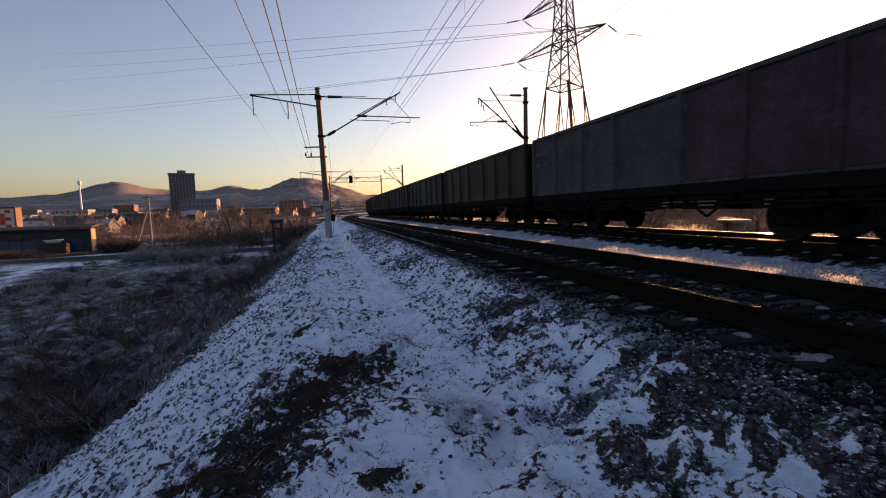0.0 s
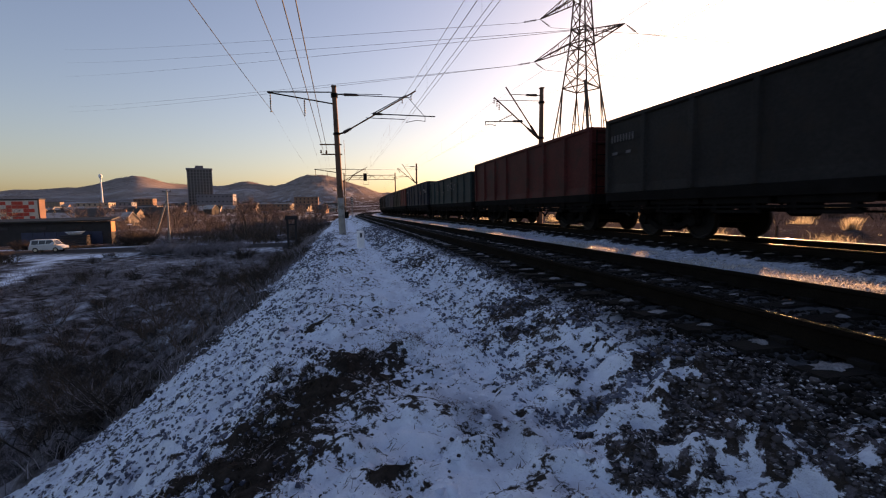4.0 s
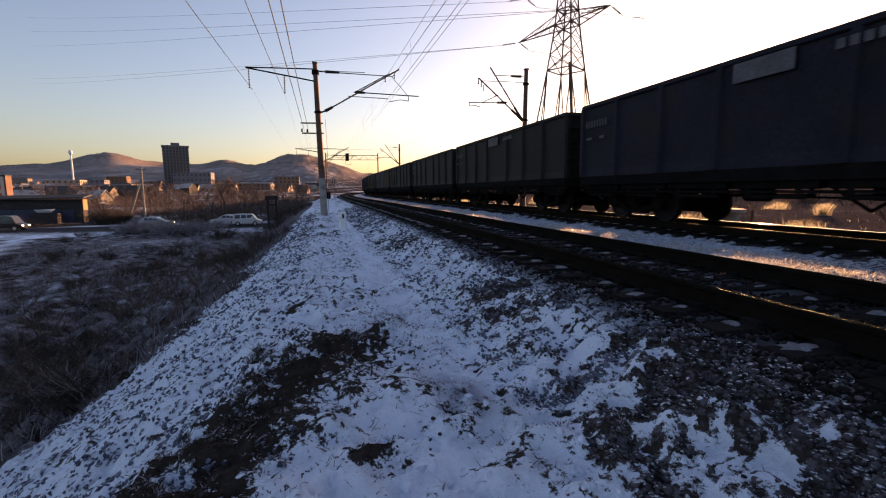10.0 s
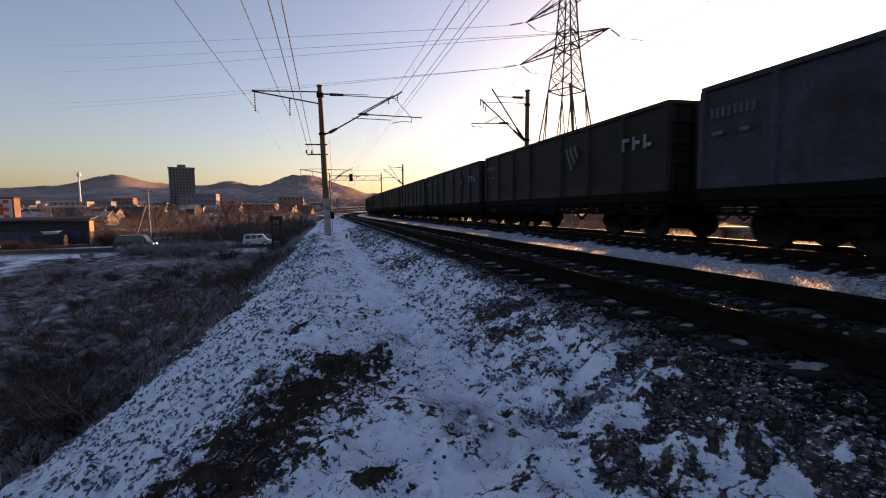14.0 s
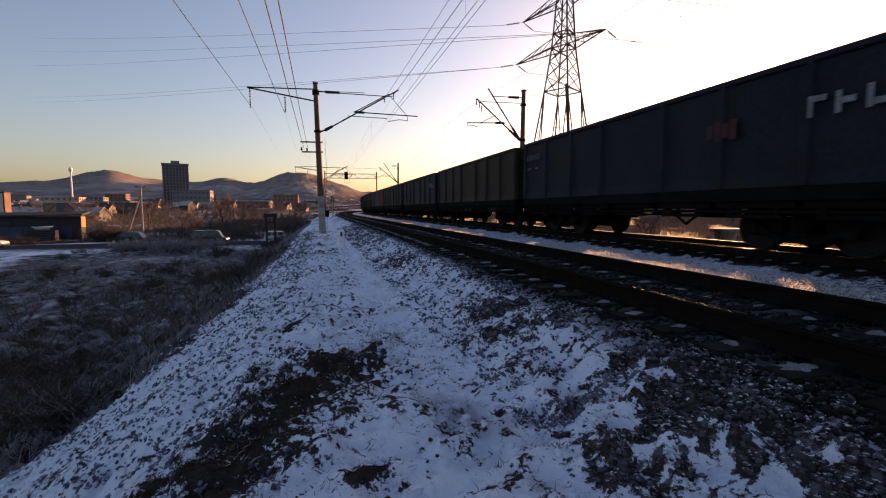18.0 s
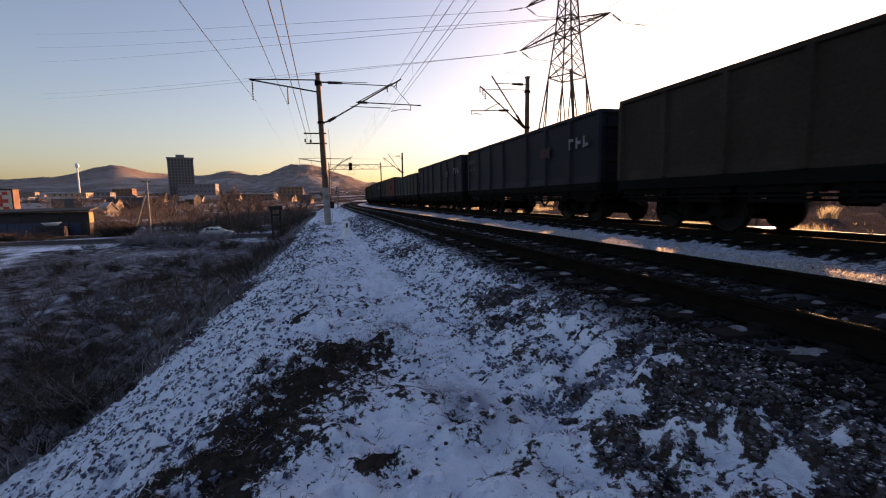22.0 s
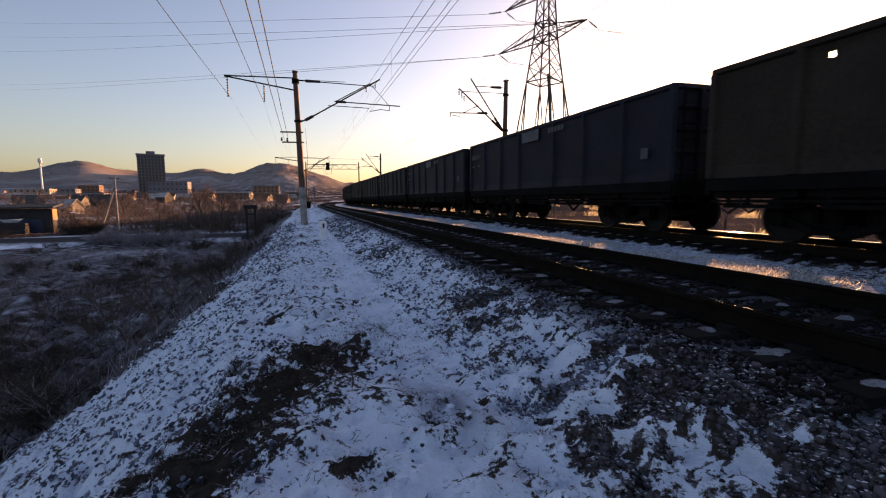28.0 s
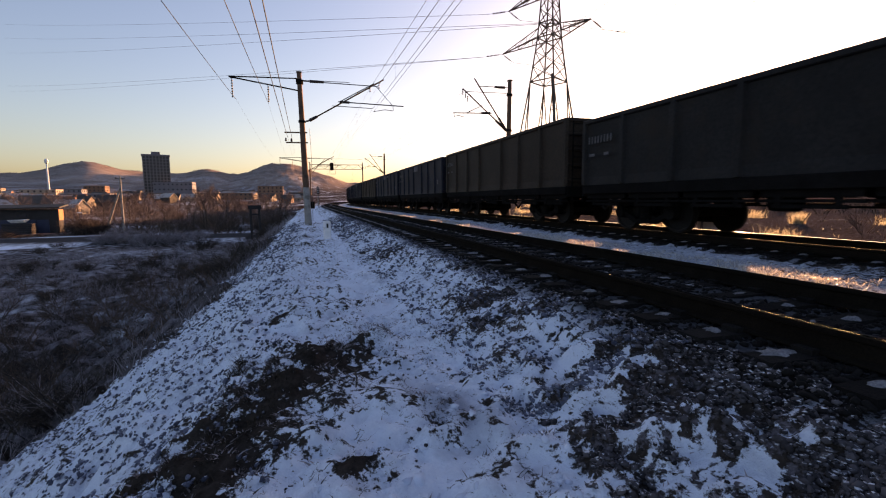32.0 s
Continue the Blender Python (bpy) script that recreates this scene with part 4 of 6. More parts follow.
def hung(p, q, sag, n=14):
    p, q = Vector(p), Vector(q)
    return [p.lerp(q, i / n) - Vector((0, 0, sag * 4 * (i / n) * (1 - i / n))) for i in range(n + 1)]


def overhead_wires():
    stops = [-82.0, -27.0, 28.0, 78.0, 122.0, 170.0]

    def wire(name, off, z, r, sag, label):
        m = Mesh()
        for a, b in zip(stops, stops[1:]):
            pts = hung((0, a, z), (0, b, z), sag)
            pts = [(*along(p.y, off)[:2], p.z) for p in pts]
            m.line(pts, r if a < 20 else 0.0035)
        solid(name, m, M["wire"], label, "overhead wire", group="overhead wires")

    for mid, tag in ((NEAR, "near"), (FAR, "far")):
        thin = 0.008 if mid == NEAR else 0.005
        for o in (-0.12, 0.06):
            wire("contact_wire", mid + o, 6.08, thin, 0.03, "taut copper contact wire over the %s track" % tag)
        wire("catenary_wire", mid - 0.15, 7.4, thin, 0.35, "slack catenary wire over the %s track" % tag)
    wire("catenary_wire", NEAR + 0.28, 7.5, 0.012, 0.4, "second catenary wire over the near track")
    for off, z, sag in ((-3.40, 6.42, 0.45), (-1.72, 6.28, 0.6), (-0.76, 4.4, 0.2), (-0.54, 4.42, 0.3)):
        wire("feeder_wire", off, z, 0.011, sag, "dark feeder wire slung beside the line")
    for mid in (NEAR, FAR):
        m = Mesh()
        for a, b in zip(stops[1:], stops[2:]):
            for i in range(1, 7):
                u = i / 7
                y = a + (b - a) * u
                zc = 7.4 - 0.35 * 4 * u * (1 - u)
                x, yy, _ = along(y, mid - 0.1)
                m.tube((x, yy, zc), (x, yy, 6.07), 0.003, n=4)
        solid("droppers", m, M["wire"], "thin droppers between catenary and contact wire", "overhead wire", group="overhead wires", kind="stuff")


overhead_wires()


def portal():
    x0, y0, a = along(122.0, -0.8)
    t = thing("signal_portal", "steel lattice portal with signal gear spanning both tracks", "portal", Matrix.Translation((x0, y0, 0)) @ Matrix.Rotation(-a, 4, "Z"))
    wide, top = 13.2, 9.9
    for x in (0.0, wide):
        part("post", Mesh().tube((x, 0, -1.2), (x, 0, top + 0.6), 0.19, 0.14, 10), M["mast_concrete"], t)
    for z in (top - 1.15, top):
        for y in (-0.3, 0.3):
            part("chord", Mesh().beam((0, y, z), (wide, y, z), 0.09), M["lattice"], t)
    for y in (-0.3, 0.3):
        for i in range(11):
            u, v = wide * i / 11, wide * (i + 1) / 11
            part("brace", Mesh().beam((u, y, top - (1.15 if i % 2 else 0)), (v, y, top - (0 if i % 2 else 1.15)), 0.05), M["lattice"], t)
    part("signal_box", Mesh().box((5.4, -0.4, top - 0.5), (0.9, 0.5, 1.9), cut=0.05), M["steel"], t)
    part("signal_cage", Mesh().beam((4.9, -0.4, top - 1.4), (4.9, -0.4, top - 2.4), 0.06).beam((6.3, -0.4, top - 1.4), (6.3, -0.4, top - 2.4), 0.06).beam((4.9, -0.4, top - 2.4), (6.3, -0.4, top - 2.4), 0.06), M["steel"], t)
    part("upper_wire_beam", Mesh().beam((-6, 0, top + 1.5), (0, 0, top + 0.5), 0.07).beam((0, 0, top + 1.6), (wide, 0, top + 1.4), 0.04), M["lattice"], t)
    part("bracket", Mesh().beam((0.2, 0, top - 2.4), (3.8, 0, top + 1.5), 0.09), M["lattice"], t)


portal()


def arm_tip(s, z):
    """The end of a pylon arm, in the pylon's space: the arms are slewed and longer towards the town."""
    reach = (7.6 if s < 0 else 5.4) * (1 if z < 20 else 0.86)
    return Matrix.Rotation(math.radians(-13), 3, "Z") @ Vector((s * reach, 0, z + 0.25))


def pylon():
    """The lattice pylon beyond the train, its arms turned across the power line."""
    t = thing("power_pylon", "rusty steel lattice pylon with raking cross-arms", "pylon", pose(25.9, 45.5, -1.2, 0, 0, -60))
    levels = [(0, 3.45), (9.4, 2.12), (14.7, 1.42), (16.3, 1.24), (17.9, 1.06), (19.3, 0.92), (20.8, 0.82), (22.3, 0.73), (23.8, 0.65), (25.3, 0.57), (27.0, 0.5), (29.0, 0.42), (31.0, 0.35)]
    corner = ((-1, -1), (1, -1), (1, 1), (-1, 1))
    for i, j in corner:
        m = Mesh().line([(i * w, j * w, z) for z, w in levels], 0.095, 4)
        part("leg", m, M["lattice"], t)
    for a in range(4):
        (i, j), (k, l) = corner[a], corner[(a + 1) % 4]
        mx, my = (i + k) / 2, (j + l) / 2
        for n, ((z, w), (z2, w2)) in enumerate(zip(levels, levels[1:])):
            if n == 1:
                # raking inner legs under the waist
                for c, d in ((i, j), (k, l)):
                    part("raking_leg", Mesh().beam((c * w2, d * w2, z2 - 0.3), (c * w * 0.62 + mx * w * 0.38, d * w * 0.62 + my * w * 0.38, z - 0.2), 0.09), M["lattice"], t)
                    part("stay", Mesh().beam((c * (w * 0.6 + w2 * 0.4), d * (w * 0.6 + w2 * 0.4), z + 2.0), (c * w * 0.72 + mx * w * 0.25, d * w * 0.72 + my * w * 0.25, z + 1.9), 0.06), M["lattice"], t)
            elif n == 0:
                for c, d in ((i, j), (k, l)):
                    part("brace", Mesh().beam((c * w, d * w, z), (mx * w2, my * w2, z2), 0.08), M["lattice"], t)
            else:
                part("brace", Mesh().beam((i * w, j * w, z), (k * w2, l * w2, z2), 0.07), M["lattice"], t)
                part("brace", Mesh().beam((k * w, l * w, z), (i * w2, j * w2, z2), 0.07), M["lattice"], t)
            if n in (0, 1, 4, 5, 8):
                part("ring", Mesh().beam((i * w2, j * w2, z2), (k * w2, l * w2, z2), 0.11), M["lattice"], t)
    part("cable_duct", Mesh().beam((1.0, -1.0, 15.2), (2.3, -2.3, 7.5), 0.22), M["lattice"], t)
    for z, w, rise in ((19.3, 0.92, 1.05), (23.9, 0.65, 1.05)):
        for s in (-1, 1):
            tip = arm_tip(s, z)
            for j in (-1, 1):
                lo, hi = Vector((s * w, j * w, z)), Vector((s * w * 0.9, j * w * 0.9, z + rise))
                part("arm_chord", Mesh().beam(lo, tip, 0.10), M["lattice"], t)
                part("arm_tie", Mesh().beam(hi, tip, 0.075), M["lattice"], t)
                for u in (0.3, 0.6):
                    part("arm_brace", Mesh().beam(lo.lerp(tip, u), hi.lerp(tip, u), 0.045).beam(lo.lerp(tip, u), hi.lerp(tip, u - 0.3), 0.045), M["lattice"], t)
            for u in (0.25, 0.5, 0.75):
                part("arm_brace", Mesh().beam(Vector((s * w, -w, z)).lerp(tip, u), Vector((s * w, w, z)).lerp(tip, u + 0.12), 0.045), M["lattice"], t)
            back = pose(0, 0, 0, 0, 0, 60).to_3x3()
            for way in (Vector((-2.3, 0.6, -0.35)), Vector((1.4, -0.1, -0.9))):
                q = tip + back @ way
                k = Mesh().tube(tip, q, 0.022, n=5)
                for i in range(9):
                    k.tube(tip.lerp(q, 0.2 + i * 0.07), tip.lerp(q, 0.2 + (i + 0.6) * 0.07), 0.115, 0.05, 7)
                part("insulator", k, M["insulator"], t, "long insulator string")
    return t


pylon()


def pylon_wires():
    """The high-voltage wires from the pylon to the next ones, across the line and away to the right."""
    turn = pose(25.9, 45.5, -1.2, 0, 0, -60)
    ends = [turn @ arm_tip(side, z) for z in (19.3, 23.9) for side in (-1, 1)]
    for i, far in ((0, 69.5), (0, 66.5), (1, 96.5), (1, 88.3), (2, 104.3), (3, 190.0)):
        p = ends[i] + Vector((-2.3, 0.6, -0.35))
        q = p.lerp(Vector((-158, 339, far)), 1.15)
        solid("power_line", Mesh().line(hung(p, q, 1.0, 30), 0.022, 4), M["wire"], "thin high-voltage wire crossing the sky", "power line", group="power lines")
    for p, q in zip(ends, ((170, 20, 17), (170, 14, 19), (170, 22, 26), (170, 16, 28))):
        solid("power_line", Mesh().line(hung(p + Vector((1.4, -0.1, -0.9)), q, 4.0, 24), 0.022, 4), M["wire"], "thin high-voltage wire leading away in low sun", "power line", group="power lines")


pylon_wires()


def distance_post():
    x, y = 0.82, 18.3
    z = ground_z(x, y)
    t = thing("distance_post", "whitewashed concrete distance post on the snowy path", "marker post", pose(x, y, z - 0.06, 0, 0, 6))
    m = Mesh()
    m.box((0, 0, 0.36), (0.27, 0.22, 0.84), cut=0.04)
    part("post", m, M["white"], t)
    part("plate", Mesh().box((0, -0.117, 0.60), (0.07, 0.012, 0.17)), M["black"], t, "dark plate with a mark")


distance_post()

# ---- the valley and the town ----
M.update(
    brick=material("brick_wall", (0.22, 0.12, 0.085), 0.85, 0, 1.0, 0.25, 12, 0.2, per_object=0.25),
    plaster=material("pale_plaster", (0.27, 0.21, 0.17), 0.85, 0, 0.6, 0.2, 8, 0.1, (0.18, 0.14, 0.12), 0.6, 0.25),
    tower_wall=material("grey_panel_wall", (0.15, 0.145, 0.17), 0.8, 0, 0.3, 0.15, 4, 0.05),
    roof_dark=material("tarred_roof", (0.05, 0.045, 0.042), 0.85, 0, 1, 0.3, 10, 0.1, per_object=0.3),
    roof_snow=material("snow_dusted_roof", (0.34, 0.32, 0.32), 0.85, 0, 0.7, 0.25, 9, 0.1, (0.22, 0.17, 0.15), 0.56, 0.2),
    timber=material("weathered_timber", (0.07, 0.052, 0.042), 0.85, 0, 1.5, 0.3, 20, 0.2, per_object=0.3),
    tarred=material("tarred_boards", (0.028, 0.024, 0.026), 0.85, 0, 1.2, 0.3, 18, 0.2),
    orange=material("rust_orange_sheet", (0.42, 0.15, 0.05), 0.7, 0, 1.5, 0.2, 20, 0.1),
    bluesheet=material("dark_blue_sheet", (0.020, 0.030, 0.065), 0.6, 0, 1.5, 0.25, 20, 0.05),
    rustwall=material("rust_brown_wall", (0.15, 0.075, 0.058), 0.85, 0, 0.6, 0.25, 8, 0.1),
    cream=material("cream_cladding", (0.58, 0.47, 0.40), 0.7, 0, 0.5, 0.12, 8, 0.05),
    scarlet=material("scarlet_cladding", (0.60, 0.05, 0.03), 0.6, 0, 0.5, 0.12, 8, 0.05),
    glass=material("dark_window_glass", (0.03, 0.035, 0.045), 0.12, 0, 1, 0.1, 5, 0),
    carwhite=material("white_car_paint", (0.48, 0.49, 0.51), 0.25, 0, 2, 0.05, 20, 0),
    cargrey=material("grey_car_paint", (0.30, 0.31, 0.33), 0.25, 0.3, 2, 0.05, 20, 0),
    carblack=material("black_car_paint", (0.012, 0.012, 0.014), 0.25, 0, 2, 0.1, 20, 0),
    chrome=material("alloy_rim", (0.45, 0.45, 0.46), 0.3, 0.9, 2, 0.1, 20, 0),
)
M["headlamp"] = bpy.data.materials.new("lit_headlamp")
M["headlamp"].use_nodes = True
M["headlamp"].node_tree.nodes["Principled BSDF"].inputs["Emission Color"].default_value = (1.0, 0.93, 0.8, 1)
M["headlamp"].node_tree.nodes["Principled BSDF"].inputs["Emission Strength"].default_value = 2.5


def motor_car(paint, label, long, wide, tall, van=False, lit=False):
    """A car pointing along +x, its wheels on z = 0."""
    c = thing("car", label, "car", group="cars on the valley road")
    h = long / 2
    # side outline, swept across with the upper part drawn in
    low = [(-h, 0.35), (-h + 0.05, 0.75), (-h + 0.12, 0.95), (h - 1.25 if not van else h - 0.75, 0.98), (h - 0.15, 0.80), (h, 0.60), (h - 0.02, 0.32)]
    cabin = [(-h + 0.15, 0.95), (-h + (0.25 if van else 0.65), tall - 0.08), (-h + (0.5 if van else 1.1), tall), (h - (1.5 if van else 2.1), tall), (h - (1.2 if van else 1.85), tall - 0.06), (h - (0.7 if van else 1.15), 0.97)]
    n = len(low)
    m = Mesh().add([(x, s * wide / 2, z) for s in (-1, 1) for x, z in low], [tuple(range(n)), tuple(range(2 * n - 1, n - 1, -1))] + [(i, n + i, n + (i + 1) % n, (i + 1) % n) for i in range(n)])
    part("body", m, paint, c)
    n = len(cabin)
    m = Mesh().add([(x, s * (wide / 2 - (0.02 if z < 1 else 0.16)), z) for s in (-1, 1) for x, z in cabin], [tuple(range(n)), tuple(range(2 * n - 1, n - 1, -1))] + [(i, n + i, n + (i + 1) % n, (i + 1) % n) for i in range(n)])
    cab = part("cabin", m, paint, c)
    x0, x1 = cabin[1][0] + 0.12, cabin[4][0] + 0.05
    for s in (-1, 1):
        k = 3 if not van else 3
        for i in range(k):
            a, b = x0 + (x1 - x0) * i / k + 0.05, x0 + (x1 - x0) * (i + 1) / k - 0.05
            y1, y2 = s * (wide / 2 - 0.035), s * (wide / 2 - 0.135)
            part("side_window", Mesh().add([(a - 0.05, y1, 1.02), (b + (0.25 if i == k - 1 else 0), y1, 1.02), (b, y2, tall - 0.12), (a + 0.02, y2, tall - 0.12), (a - 0.05, y1 - s * 0.05, 1.02), (b, y1 - s * 0.05, 1.02), (b, y2 - s * 0.05, tall - 0.12), (a, y2 - s * 0.05, tall - 0.12)], [(0, 1, 2, 3), (7, 6, 5, 4), (0, 4, 5, 1), (2, 6, 7, 3)]), M["glass"], cab)
    a, b = cabin[4], cabin[5]
    part("windscreen", Mesh().add([(b[0] + 0.012, -wide / 2 + 0.12, b[1] + 0.05), (b[0] + 0.012, wide / 2 - 0.12, b[1] + 0.05), (a[0] + 0.03, wide / 2 - 0.24, a[1] - 0.03), (a[0] + 0.03, -wide / 2 + 0.24, a[1] - 0.03)], [(0, 1, 2, 3)]), M["glass"], cab)
    for x in (-h + 0.8, h - 0.85):
        for s in (-1, 1):
            w = part("wheel", Mesh().tube((x, s * (wide / 2 - 0.2), 0.33), (x, s * (wide / 2 + 0.01), 0.33), 0.33, n=18), M["black"], c)
            part("rim", Mesh().tube((x, s * (wide / 2), 0.33), (x, s * (wide / 2 + 0.02), 0.33), 0.20, n=12), M["chrome"], w)
    for s in (-1, 1):
        part("headlight", Mesh().box((h - 0.06, s * (wide / 2 - 0.25), 0.68), (0.16, 0.32, 0.14), cut=0.03), M["headlamp"] if lit else M["chrome"], c)
        part("tail_light", Mesh().box((-h + 0.04, s * (wide / 2 - 0.18), 0.85), (0.10, 0.22, 0.22), cut=0.03), M["scarlet"], c)
        part("mirror", Mesh().box((h - (0.95 if van else 1.5), s * (wide / 2 + 0.08), 1.05), (0.12, 0.2, 0.14), cut=0.03), paint, c)
    part("bumper", Mesh().box((h - 0.02, 0, 0.42), (0.12, wide - 0.1, 0.2), cut=0.04), M["black"], c)
    return c


def car_rows(pts, lane, turn):
    """Rows from the clip's start to its end; before and after the car rolls on at its pace."""
    (t0, a0), (t1, a1) = pts[0], pts[1]
    (t2, a2), (t3, a3) = pts[-2], pts[-1]
    v0, v1 = (a1 - a0) / (t1 - t0), (a3 - a2) / (t3 - t2)
    first = [(0.0, a0 - v0 * t0)] if t0 > 0 else []
    last = [(32.0, a3 + v1 * (32 - t3))] if t3 < 32 else []
    return [(t, x, lane, turn) for t, x in first + list(pts) + last]


CARS = [
    (motor_car(M["cargrey"], "silver-grey estate car driving along the valley road", 4.2, 1.7, 1.5, lit=True), car_rows([(5.5, -37.5), (7, -29.9), (8, -25.0), (9, -21.2), (10, -18.4), (12, -11.0), (13, -5.0), (15, 4.0)], -1.6, 0)),
    (motor_car(M["carwhite"], "white minivan waiting on the valley road", 4.0, 1.65, 1.72, van=True), car_rows([(5.5, -23.4), (6.5, -17.9), (7.5, -13.2), (8.5, -10.0), (9.5, -8.9), (13, -8.0), (17, -7.0), (20, 4.0)], -1.6, 0)),
    (motor_car(M["carblack"], "black off-road car driving along the valley road", 4.9, 1.9, 1.95, van=True, lit=True), car_rows([(10.5, -31.2), (11.5, -27.7), (12.5, -24.5), (13.5, -22.1), (14.5, -20.0), (17, -14.2), (18.5, -11.6), (19.5, -8.8), (21, -4.0)], -1.6, 0)),
    (motor_car(M["carwhite"], "white hatchback driving the other way on the road", 4.1, 1.7, 1.5), car_rows([(11.5, -21.6), (12.5, -28.2), (13.5, -34.4)], 1.6, 180)),
    (motor_car(M["carblack"], "dark off-road car driving the other way", 4.6, 1.8, 1.7), car_rows([(17.5, -18.7), (18.5, -25.4), (19.5, -32.4)], 1.6, 180)),
    (motor_car(M["carwhite"], "pale saloon car driving along the valley road", 4.3, 1.7, 1.45), car_rows([(18.5, -31.6), (19.5, -26.1), (20.5, -20.4), (21, -17.6), (22, -12.5), (22.5, -8.4), (23, -4.8), (25, 8.0)], -1.6, 0)),
]


def flat_building(name, x0, x1, y0, y1, z0, z1, wall, label, cols=0, floors=0, roof="roof_dark", category="building", win=(1.2, 1.4), group=""):
    """A flat-roofed building with its windows set into the front and right-hand faces."""
    b = thing(name, label, category, pose((x0 + x1) / 2, (y0 + y1) / 2, z0), group)
    w, d, h = x1 - x0, y1 - y0, z1 - z0
    wl = part("wall", Mesh().box((0, 0, h / 2), (w, d, h), cut=0.05), M[wall], b)
    part("roof", Mesh().box((0, 0, h + 0.15), (w + 0.4, d + 0.4, 0.3), cut=0.05), M[roof], b)
    if cols:
        data = Mesh().box((0, 0, 0), (win[0], 0.12, win[1])).data("window", M["glass"])
        side = Mesh().box((0, 0, 0), (0.12, win[0], win[1])).data("window", M["glass"])
        for f in range(floors):
            z = h * (f + 0.55) / floors
            for c in range(cols):
                part("window", data, None, wl, at=pose(-w / 2 + w * (c + 0.5) / cols, -d / 2, z))
            for c in range(max(1, int(cols * d / w))):
                part("window", side, None, wl, at=pose(w / 2, -d / 2 + d * (c + 0.5) / max(1, int(cols * d / w)), z))
    return b


def house(x, y, w, d, h, turn, wall, roof, label):
    z = ground_z(x, y)
    b = thing("house", label, "house", Matrix.Translation((x, y, z - 0.3)) @ Matrix.Rotation(turn, 4, "Z"), "town houses")
    wl = part("wall", Mesh().add([(-w / 2, -d / 2, 0), (w / 2, -d / 2, 0), (w / 2, d / 2, 0), (-w / 2, d / 2, 0), (-w / 2, -d / 2, h), (w / 2, -d / 2, h), (w / 2, d / 2, h), (-w / 2, d / 2, h), (-w / 2, 0, h + d * 0.38), (w / 2, 0, h + d * 0.38)],
                                  [(0, 1, 5, 4), (1, 2, 6, 9, 5), (2, 3, 7, 6), (3, 0, 4, 8, 7), (4, 5, 9, 8), (6, 7, 8, 9), (3, 2, 1, 0)]), M[wall], b)
    m = Mesh()
    for s in (-1, 1):
        m.add([(-w / 2 - 0.4, s * (d / 2 + 0.4), h - 0.25), (w / 2 + 0.4, s * (d / 2 + 0.4), h - 0.25), (w / 2 + 0.4, 0, h + d * 0.38 + 0.12), (-w / 2 - 0.4, 0, h + d * 0.38 + 0.12),
               (-w / 2 - 0.4, s * (d / 2 + 0.4), h - 0.05), (w / 2 + 0.4, s * (d / 2 + 0.4), h - 0.05), (w / 2 + 0.4, 0, h + d * 0.38 + 0.32), (-w / 2 - 0.4, 0, h + d * 0.38 + 0.32)], [(0, 1, 2, 3), (7, 6, 5, 4), (0, 4, 5, 1), (1, 5, 6, 2), (2, 6, 7, 3), (3, 7, 4, 0)])
    r = part("roof", m, M[roof], b)
    part("chimney", Mesh().box((w * 0.2, 0.4, h + d * 0.38 + 0.3), (0.6, 0.6, 1.4), cut=0.03), M["brick"], r)
    for i in range(max(2, int(w / 3))):
        part("window", Mesh().box((-w / 2 + w * (i + 0.5) / max(2, int(w / 3)), -d / 2, h * 0.55), (1.0, 0.1, 1.2)), M["glass"], wl)
    part("window", Mesh().box((w / 2, 0, h * 0.6), (0.1, 1.1, 1.2)), M["glass"], wl)
    return b


def town():
    rnd = random.Random(77)
    placed = []
    tries = 0
    while len(placed) < 130 and tries < 4000:
        tries += 1
        y = 185 + 700 * rnd.random() ** 1.3
        u = rnd.uniform(-0.66, 0.02)
        x = u * y
        if (u > -0.3 and y < 330) or any((x - a) ** 2 + (y - b) ** 2 < (11 + y * 0.02) ** 2 for a, b in placed) or x > -6 - max(0, (120 - y)) * 0.1:
            continue
        placed.append((x, y))
        big = rnd.random() < 0.12 and y > 380
        if big:
            w, h = rnd.uniform(18, 38), rnd.choice((6, 9, 12))
            z = ground_z(x, y)
            flat_building("apartment_block", x - w / 2, x + w / 2, y, y + 12, z - 0.5, z + h, rnd.choice(("plaster", "brick", "tower_wall")), rnd.choice(("low grey apartment block in the town", "brown brick block in the town", "pale plastered block in the town")), int(w / 3.5), int(h / 3), rnd.choice(("roof_dark", "roof_snow")), group="town blocks")
        else:
            house(x, y, rnd.uniform(7, 12), rnd.uniform(6, 8), rnd.uniform(2.6, 4.2), rnd.uniform(-0.6, 0.6), rnd.choice(("plaster", "timber", "brick", "plaster")), rnd.choice(("roof_dark", "roof_dark", "roof_snow")), rnd.choice(("small town house under a snow-dusted roof", "low plastered house among bare trees", "old wooden house with a pitched roof")))


town()


